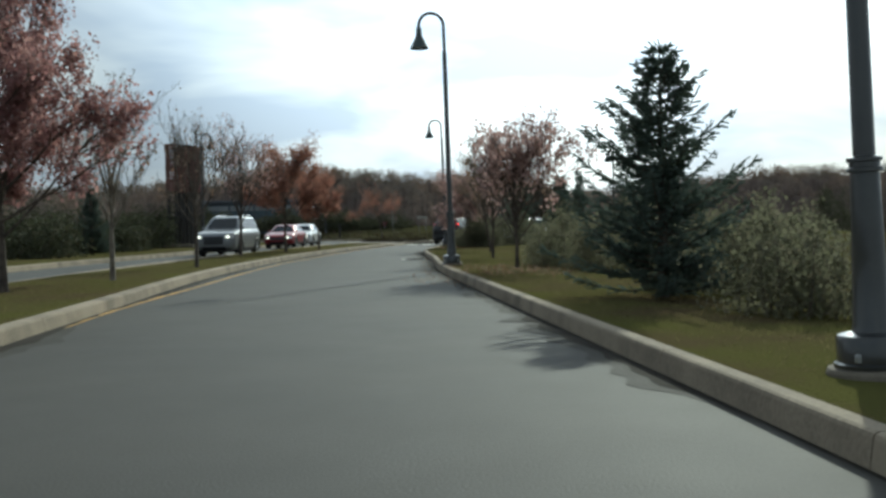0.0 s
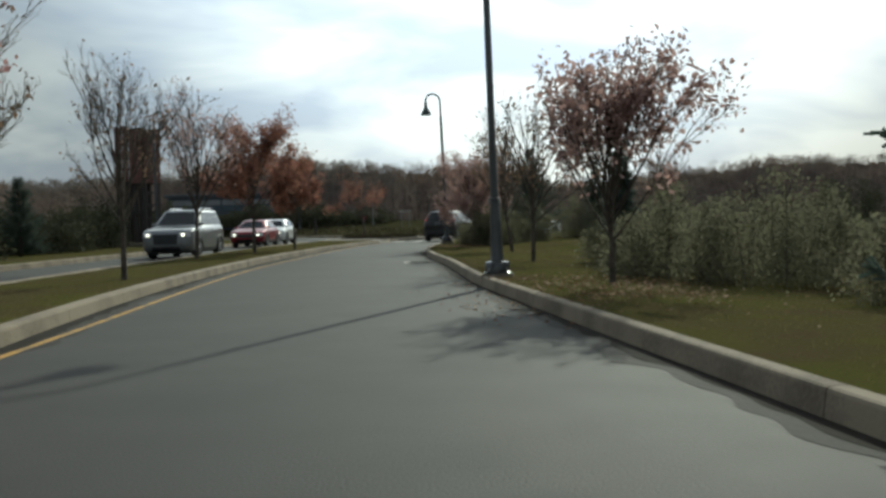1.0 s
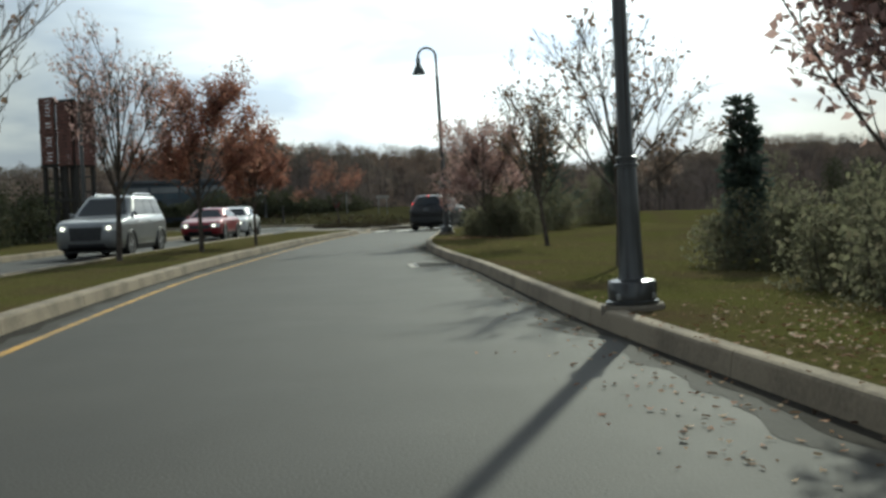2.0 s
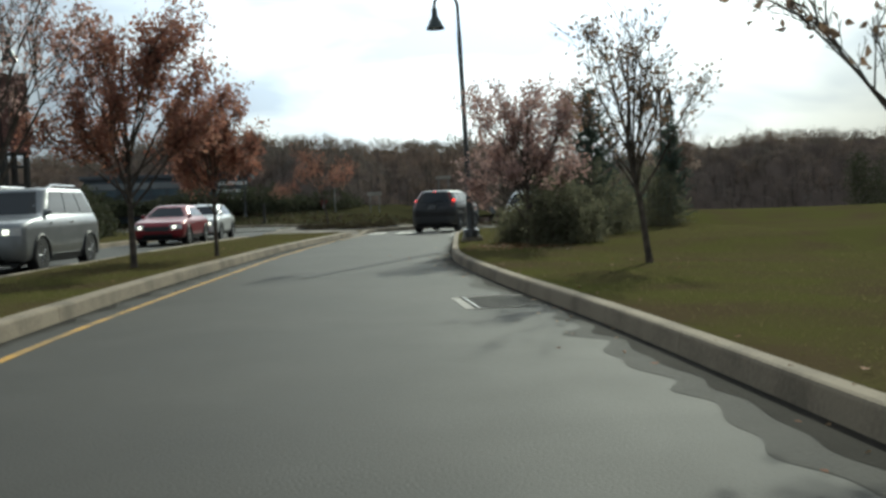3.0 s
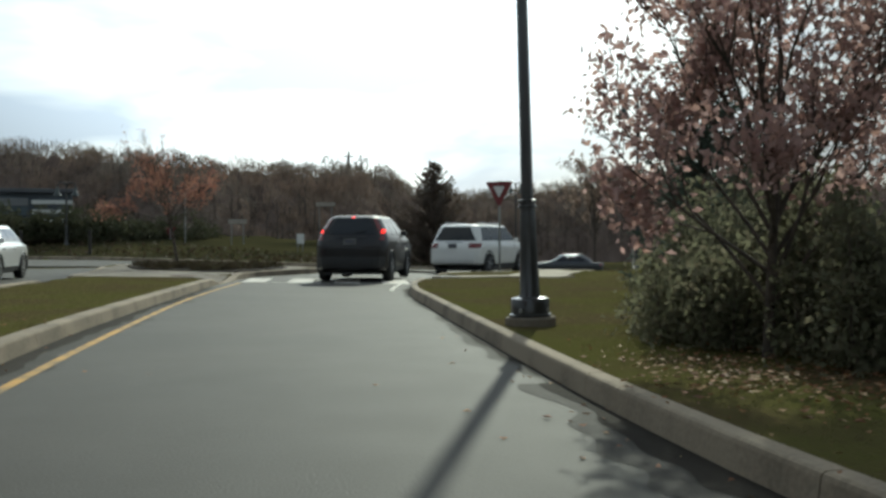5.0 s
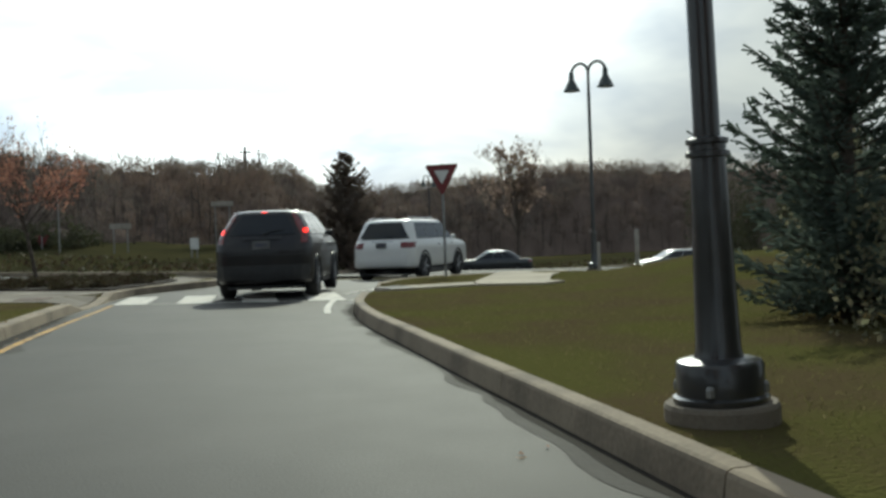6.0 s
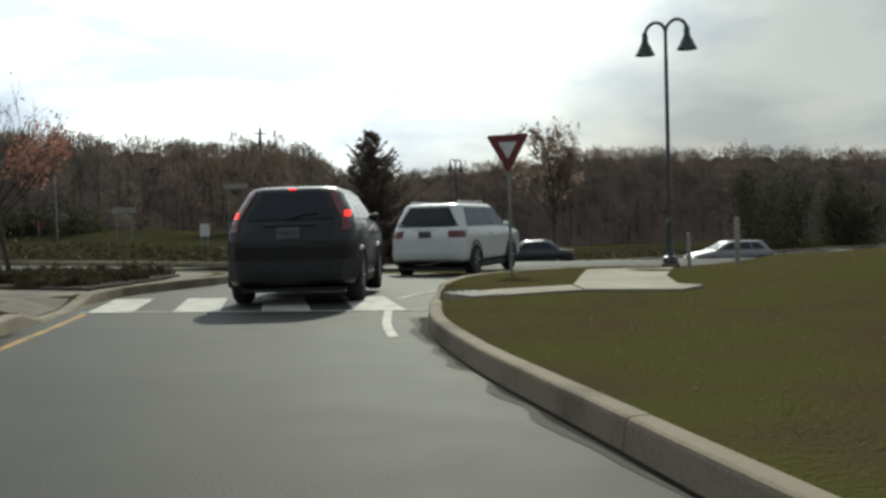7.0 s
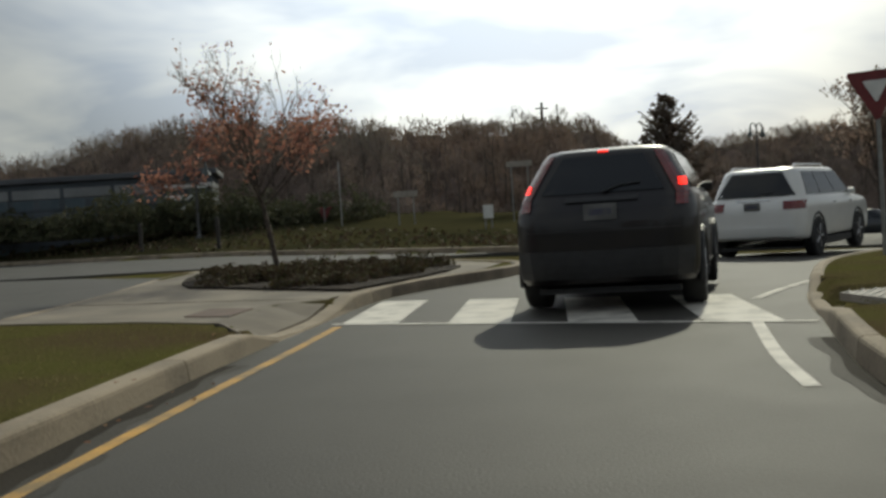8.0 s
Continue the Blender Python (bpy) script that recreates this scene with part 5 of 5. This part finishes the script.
class Shell:
    """A car body as a stack of rounded outlines: rows of height, rear end, front end, half width, corner radius."""

    def __init__(self, rows):
        rows = np.array(rows, float)
        # a smooth curve through the key rows, with slopes that never overshoot
        z, v = rows[:, 0], rows[:, 1:]
        h, d = np.diff(z)[:, None], np.diff(v, axis=0) / np.diff(z)[:, None]
        m = np.zeros_like(v)
        m[0], m[-1] = d[0], d[-1]
        same = d[:-1] * d[1:] > 0
        m[1:-1] = np.where(same, 2 * d[:-1] * d[1:] / np.where(same, d[:-1] + d[1:], 1.0), 0.0)
        fine = [rows[0]]
        for k in range(len(z) - 1):
            for u in (1 / 3, 2 / 3, 1.0):
                q = (2 * u ** 3 - 3 * u ** 2 + 1) * v[k] + (u ** 3 - 2 * u ** 2 + u) * h[k] * m[k] + (3 * u ** 2 - 2 * u ** 3) * v[k + 1] + (u ** 3 - u ** 2) * h[k] * m[k + 1]
                fine.append(np.concatenate([[z[k] + h[k, 0] * u], q]))
        self.rows = np.array(fine)
        self.mid = (rows[2, 1] + rows[2, 2]) / 2
        self.half = rows[2, 3]
        self.bow = 0.035

    def bowed(self, x, y):
        """Both ends curve round towards the flanks."""
        return self.mid + (y - self.mid) * (1 - self.bow * (x / self.half) ** 2)

    def at(self, z):
        return [float(np.interp(z, self.rows[:, 0], self.rows[:, k])) for k in range(1, 5)]

    def outline(self, row, n=6):
        z, y0, y1, w, r = row
        pts = []
        for cx, cy, a0 in ((w - r, y0 + r, -90), (w - r, y1 - r, 0), (-w + r, y1 - r, 90), (-w + r, y0 + r, 180)):
            if a0 in (-90, 90):
                side = 1 if a0 == 90 else -1
                for k in (0.75, 0.5, 0.25, 0.0, -0.25, -0.5, -0.75):
                    x, y = side * k * (w - r), y1 if a0 == 90 else y0
                    pts.append((x, self.bowed(x, y), z))
            for k in range(n + 1):
                a = radians(a0 + 90 * k / n)
                x, y = cx + r * math.cos(a), cy + r * math.sin(a)
                pts.append((x, self.bowed(x, y), z))
        return pts

    def mesh(self):
        bm = bmesh.new()
        rings = [[bm.verts.new(p) for p in self.outline(row)] for row in self.rows]
        for a, b in zip(rings, rings[1:]):
            n = len(a)
            for k in range(n):
                bm.faces.new((a[k], a[(k + 1) % n], b[(k + 1) % n], b[k]))
        bm.faces.new(rings[0][::-1])
        bm.faces.new(rings[-1])
        return bm

    def rear_y(self, x, z):
        y0, _, w, r = self.at(z)
        over = max(0.0, min(abs(x) - (w - r), r))
        return self.bowed(x, y0 + r - math.sqrt(max(0.0, r * r - over * over)))

    def front_y(self, x, z):
        _, y1, w, r = self.at(z)
        over = max(0.0, min(abs(x) - (w - r), r))
        return self.bowed(x, y1 - r + math.sqrt(max(0.0, r * r - over * over)))

    def side_x(self, y, z):
        y0, y1, w, r = self.at(z)
        y = self.mid + (y - self.mid) / (1 - self.bow * (w / self.half) ** 2)
        over = max(0.0, min(max(y0 + r - y, y - (y1 - r)), r))
        return w - r + math.sqrt(max(0.0, r * r - over * over))

    def patch(self, face, low, high, z0, z1, proud=0.012, steps=6, tall=4):
        """A raised panel on one face between two edges; low and high are (at z0, at z1)."""
        bm = bmesh.new()
        front, back = [], []
        for j in range(tall + 1):
            u = j / tall
            z = z0 + (z1 - z0) * u
            a, b = low[0] + (low[1] - low[0]) * u, high[0] + (high[1] - high[0]) * u
            row_f, row_b = [], []
            for i in range(steps + 1):
                s = a + (b - a) * i / steps
                if face == "rear":
                    y = self.rear_y(s, z)
                    row_f.append(bm.verts.new((s, y - proud, z)))
                    row_b.append(bm.verts.new((s, y + 0.03, z)))
                elif face == "front":
                    y = self.front_y(s, z)
                    row_f.append(bm.verts.new((s, y + proud, z)))
                    row_b.append(bm.verts.new((s, y - 0.03, z)))
                else:
                    side = 1 if face == "right" else -1
                    x = self.side_x(s, z)
                    row_f.append(bm.verts.new((side * (x + proud), s, z)))
                    row_b.append(bm.verts.new((side * (x - 0.03), s, z)))
            front.append(row_f)
            back.append(row_b)
        for g in (front, back):
            for j in range(tall):
                for i in range(steps):
                    bm.faces.new((g[j][i], g[j][i + 1], g[j + 1][i + 1], g[j + 1][i]))
        for i in range(steps):
            bm.faces.new((front[0][i], back[0][i], back[0][i + 1], front[0][i + 1]))
            bm.faces.new((front[-1][i], back[-1][i], back[-1][i + 1], front[-1][i + 1]))
        for j in range(tall):
            bm.faces.new((front[j][0], back[j][0], back[j + 1][0], front[j + 1][0]))
            bm.faces.new((front[j][-1], back[j][-1], back[j + 1][-1], front[j + 1][-1]))
        return bm


def wheel(parent, x, y, r, wide, side):
    rot = Matrix.Rotation(radians(90), 4, "Y")
    bm = bmesh.new()
    lathe(bm, [(r * 0.62, -wide / 2), (r * 0.93, -wide / 2), (r, -wide / 2 + 0.035), (r, wide / 2 - 0.035), (r * 0.93, wide / 2), (r * 0.62, wide / 2)], 24, (x, y, r), rot)
    tyre = part("tyre", bm, M_RUBBER, parent, smooth=True)
    bm = bmesh.new()
    o = side * (wide / 2 - 0.03)
    lathe(bm, [(r * 0.61, -0.02), (r * 0.60, 0.02), (r * 0.52, 0.012), (r * 0.5, -0.03), (r * 0.16, -0.012), (r * 0.12, 0.02)], 20, (x + o, y, r), rot)
    part("rim", bm, M_RIM, tyre, smooth=True)
    for k in range(5):
        bm = bmesh.new()
        a = 2 * math.pi * k / 5
        tube(bm, [(x + o + side * 0.012, y + math.cos(a) * r * 0.1, r + math.sin(a) * r * 0.1), (x + o + side * 0.012, y + math.cos(a) * r * 0.57, r + math.sin(a) * r * 0.57)], r * 0.075, 6)
        part("spoke", bm, M_RIM, tyre)


def car(x, y, z, heading, name, label, category, group, L, W, H, belt, screen, roof_front, roof_rear, glass_rear, paint, roof_half, r=0.34, boot=None, tail="tall",
        braking=False, headlamps=False, rails=False, wheels=(0.19, 0.775), clear=0.27):
    """x, y: middle of the rear bumper on the road. Lengths run forward from the rear bumper."""
    e = thing(name, x, y, z, heading, label, category, group)
    boot = 0.08 if boot is None else boot
    w = W / 2
    top = H - 0.05
    rows = [(clear, 0.12, L - 0.16, w - 0.06, 0.2), (clear + 0.07, 0.03, L - 0.05, w - 0.02, 0.26), (clear + 0.26, 0.0, L, w, 0.3), (belt - 0.24, 0.0, L - 0.02, w, 0.3),
            (belt - 0.12, 0.03, L - 0.16, w - 0.005, 0.32), (belt - 0.04, boot, L - 0.55, w - 0.02, 0.34), (belt, max(boot, glass_rear - 0.04), screen + 0.35, w - 0.035, 0.3),
            (belt + 0.05, glass_rear, screen, w - 0.06, 0.28)]
    for u in (0.33, 0.66):
        bend = u ** 1.15
        rows.append((belt + 0.05 + (top - belt - 0.05) * u, glass_rear + (roof_rear - glass_rear) * bend, screen + (roof_front - screen) * u, w - 0.06 + (roof_half - w + 0.06) * bend, 0.26))
    rows += [(top, roof_rear, roof_front, roof_half, 0.26), (H - 0.015, roof_rear + 0.14, roof_front - 0.2, roof_half - 0.1, 0.24), (H, roof_rear + 0.4, roof_front - 0.5, roof_half - 0.3, 0.2)]
    sh = Shell(rows)
    part("body", sh.mesh(), paint, e, smooth=True)
    # rear
    gz0, gz1 = belt + 0.07, top - 0.05
    wide0 = w - 0.30 if tail == "tall" else w - 0.2
    part("rear_window", sh.patch("rear", (-wide0, -(roof_half - 0.22)), (wide0, roof_half - 0.22), gz0, gz1, steps=10), M_GLASS_DARK, e)
    part("rear_bumper", sh.patch("rear", (-w + 0.06, -w + 0.03), (w - 0.06, w - 0.03), clear + 0.06, belt * 0.56, 0.03, 12), M_TRIM if tail == "tall" else paint, e)
    bm = bmesh.new()
    py = sh.rear_y(0, belt - 0.18) - 0.02
    box(bm, -0.16, 0.16, py - 0.012, py + 0.03, belt - 0.2, belt - 0.04, 0.004)
    plate = part("number_plate", bm, M_PLATE, e)
    bm = bmesh.new()
    box(bm, -0.11, 0.11, py - 0.017, py - 0.013, belt - 0.15, belt - 0.09)
    part("plate_bar", bm, M_INK, plate)
    if tail == "tall":
        part("tailgate_handle_bar", sh.patch("rear", (-0.36, -0.36), (0.36, 0.36), belt - 0.015, belt + 0.03, 0.024, 6, 1), M_TRIM, e)
        part("tailgate_crease", sh.patch("rear", (-w + 0.16, -w + 0.16), (w - 0.16, w - 0.16), belt - 0.31, belt - 0.295, 0.016, 12, 1), M_TRIM, e)
    if tail == "wide":
        part("tailgate_trim", sh.patch("rear", (-0.34, -0.34), (0.34, 0.34), belt - 0.01, belt + 0.025, 0.02, 6, 1), M_CHROME, e)
    for s in (-1, 1):
        if tail == "tall":
            ln = part("tail_lamp", sh.patch("rear", (s * (w - 0.185), s * (roof_half - 0.12)), (s * (w - 0.065), s * (roof_half - 0.03)), belt + 0.03, top - 0.02, 0.016, 3, 6), M_TAIL, e)
            part("brake_lens", sh.patch("rear", (s * (w - 0.165), s * (w - 0.175)), (s * (w - 0.095), s * (w - 0.108)), belt + 0.095, belt + 0.175, 0.024, 3, 3), M_BRAKE if braking else M_TAIL, ln)
            part("reverse_lens", sh.patch("rear", (s * (w - 0.19), s * (w - 0.19)), (s * (w - 0.08), s * (w - 0.08)), belt - 0.09, belt + 0.025, 0.016, 3, 3), M_TAIL, e)
        else:
            ln = part("tail_lamp", sh.patch("rear", (s * (w - 0.40), s * (w - 0.42)), (s * (w - 0.02), s * (w - 0.035)), belt - 0.2, belt - 0.03, 0.016, 5, 3), M_TAIL, e)
            part("lamp_bar", sh.patch("rear", (s * (w - 0.36), s * (w - 0.36)), (s * (w - 0.1), s * (w - 0.1)), belt - 0.13, belt - 0.1, 0.022, 2, 2), M_TAIL, ln)
    bm = bmesh.new()
    hy = sh.rear_y(0, top)
    box(bm, -0.05, 0.05, hy - 0.015, hy + 0.05, top - 0.01, top + 0.008, 0.004)
    part("high_brake_lamp", bm, M_BRAKE if braking else M_TAIL, e)
    bm = bmesh.new()
    tube(bm, [(0.0, sh.rear_y(0, gz0) - 0.03, gz0), (0.18, sh.rear_y(0.18, gz0 + 0.06) - 0.03, gz0 + 0.06), (0.38, sh.rear_y(0.38, gz0 + 0.08) - 0.03, gz0 + 0.08)], 0.009, 5)
    part("wiper", bm, M_TRIM, e)
    # sides
    sy0, sy1 = glass_rear + 0.32, screen - 0.34
    ty0, ty1 = roof_rear + 0.3, roof_front - 0.1
    cuts = [0.0, 0.30, 0.64, 1.0]
    for side in ("left", "right"):
        for k in range(3):
            a0, a1 = sy0 + (sy1 - sy0) * cuts[k] + 0.025, ty0 + (ty1 - ty0) * cuts[k] + 0.025
            b0, b1 = sy0 + (sy1 - sy0) * cuts[k + 1] - 0.025, ty0 + (ty1 - ty0) * cuts[k + 1] - 0.025
            part("side_window", sh.patch(side, (a0, a1), (b0, b1), belt + 0.07, top - 0.06, steps=4), M_GLASS_DARK, e)
        part("sill", sh.patch(side, (L * 0.19 + r + 0.06, L * 0.19 + r + 0.06), (L * 0.775 - r - 0.06, L * 0.775 - r - 0.06), 0.23, 0.36, 0.02, 4, 2), M_TRIM, e)
        s = 1 if side == "right" else -1
        bm = bmesh.new()
        mx = sh.side_x(screen - 0.25, belt + 0.1)
        box(bm, s * (mx + 0.01), s * (mx + 0.16), screen - 0.29, screen - 0.19, belt + 0.03, belt + 0.15, 0.025)
        part("wing_mirror", bm, paint, e)
        for f in (0.42, 0.66):
            bm = bmesh.new()
            hx = sh.side_x(L * f, belt - 0.12)
            box(bm, s * (hx - 0.005), s * (hx + 0.025), L * f - 0.09, L * f + 0.09, belt - 0.14, belt - 0.11, 0.006)
            part("door_handle", bm, M_CHROME, e)
        for wf in wheels:
            bm = bmesh.new()
            cx = sh.side_x(L * wf, 0.5)
            pts = [(s * (cx + 0.004), L * wf + math.cos(a) * (r + 0.05), r + math.sin(a) * (r + 0.05)) for a in np.linspace(-0.25, math.pi + 0.25, 15)]
            tube(bm, pts, 0.035, 6)
            part("wheel_arch", bm, M_TRIM, e)
            wheel(e, s * (w - 0.10), L * wf, r, 0.23, s)
        if rails:
            bm = bmesh.new()
            tube(bm, [(s * (roof_half - 0.1), roof_rear + 0.25, H - 0.03), (s * (roof_half - 0.1), roof_rear + 0.4, H + 0.045), (s * (roof_half - 0.1), roof_front - 0.6, H + 0.045), (s * (roof_half - 0.1), roof_front - 0.4, H - 0.03)], 0.02, 6)
            part("roof_rail", bm, M_CHROME, e)
    # front
    part("windscreen", sh.patch("front", (-w + 0.2, -roof_half + 0.16), (w - 0.2, roof_half - 0.16), belt + 0.07, top - 0.05, steps=10), M_GLASS_DARK, e)
    part("grille", sh.patch("front", (-0.42, -0.46), (0.42, 0.46), 0.52, belt - 0.26, 0.014, 6, 3), M_TRIM, e)
    part("front_intake", sh.patch("front", (-0.55, -0.5), (0.55, 0.5), 0.26, 0.42, 0.014, 6, 2), M_TRIM, e)
    for s in (-1, 1):
        part("headlamp", sh.patch("front", (s * (w - 0.40), s * (w - 0.44)), (s * (w - 0.05), s * (w - 0.06)), belt - 0.36, belt - 0.2, 0.016, 4, 3), M_CLEAR, e)
        if headlamps:
            part("headlamp_bulb", sh.patch("front", (s * (w - 0.34), s * (w - 0.34)), (s * (w - 0.23), s * (w - 0.23)), belt - 0.33, belt - 0.24, 0.024, 2, 2), M_HEAD, e, "lit headlamp bulb")
    bm = bmesh.new()
    box(bm, -w + 0.2, w - 0.2, 0.3, L - 0.3, 0.18, 0.24)
    part("underbody", bm, M_TRIM, e)
    return e


QUEUE = "vehicles ahead in the lane"
car(-0.83, 64.9, 0.004, -18, "compact_suv", "dark grey compact SUV braking at the zebra crossing", "car", QUEUE, 4.53, 1.82, 1.66, 1.12, 3.42, 2.72, 0.46, 0.15, M_GREY_PAINT, 0.62, 0.36, braking=True, clear=0.29)
SUV_X, SUV_Y = 4.05, 75.6
car(SUV_X, SUV_Y, float(road_z(SUV_X + 1.4, SUV_Y + 2)) + 0.004, -37, "large_suv", "white large SUV with roof rails turning into the roundabout", "car", QUEUE, 5.25, 2.03, 1.86, 1.20, 3.95, 3.25, 0.42, 0.16,
    M_WHITE_PAINT, 0.74, 0.42, tail="wide", rails=True, clear=0.40)
ROUNDABOUT = "cars on the far side of the roundabout"
car(19.2, 101.0, float(road_z(17, 102)) + 0.004, 72, "sedan", "black sedan driving round the roundabout", "car", ROUNDABOUT, 4.7, 1.8, 1.42, 0.92, 3.35, 2.65, 1.25, 0.72, M_BLACK_PAINT, 0.58, 0.32, boot=0.1, tail="wide", headlamps=True)
car(29.5, 98.6, float(road_z(27, 99)) + 0.004, 80, "hatchback", "silver hatchback beyond the lawn", "car", ROUNDABOUT, 4.5, 1.8, 1.5, 0.98, 3.4, 2.6, 0.6, 0.25, M_SILVER_PAINT, 0.6, 0.32, tail="wide", headlamps=True)
ONCOMING = "oncoming cars on the other carriageway"


def oncoming(x, y, heading, length):
    """Rear bumper of a car whose nose stands at x, y; it faces along the heading."""
    a = radians(heading)
    return x + math.sin(a) * length, y - math.cos(a) * length, 0.004, heading


car(*oncoming(-10.7, 44.8, 176, 4.7), "large_suv", "silver SUV with roof rails on the other carriageway", "car", ONCOMING, 4.7, 1.85, 1.78, 1.14, 3.45, 2.75, 0.4, 0.16, M_SILVER_PAINT, 0.68, 0.36, rails=True, tail="wide", headlamps=True)
car(*oncoming(-10.7, 60.9, 177, 4.5), "sedan", "dark red sedan with lit headlamps on the other carriageway", "car", ONCOMING, 4.5, 1.78, 1.44, 0.94, 3.3, 2.55, 1.1, 0.6, M_RED_PAINT, 0.58, 0.32, boot=0.1, tail="wide", headlamps=True)
car(*oncoming(-10.45, 66.6, 178, 4.5), "sedan", "white sedan with lit headlamps on the other carriageway", "car", ONCOMING, 4.5, 1.8, 1.48, 0.96, 3.3, 2.55, 1.0, 0.55, M_WHITE_PAINT, 0.60, 0.33, boot=0.1, tail="wide", headlamps=True)

# ---- kerbs, stone by stone ----
build_kerb("kerb_right", clip_line(RIGHT, -2)[:190], "worn pale concrete kerb along the right of the road", 0.03, crossing_right, wide=0.17)
median_cut = MEDIAN[(MEDIAN[:, 1] > 2)]
build_kerb("kerb_median", median_cut, "worn pale concrete kerb round the grassed median", 0.03, crossing_median, wide=0.24)
build_kerb("kerb_far", FAR, "pale concrete kerb on the far side of the roundabout", 0.05, no_drop, 4.0)
build_kerb("kerb_outer", OUTER[OUTER[:, 1] > 20], "pale concrete kerb along the other carriageway", 0.05, no_drop, 4.0)
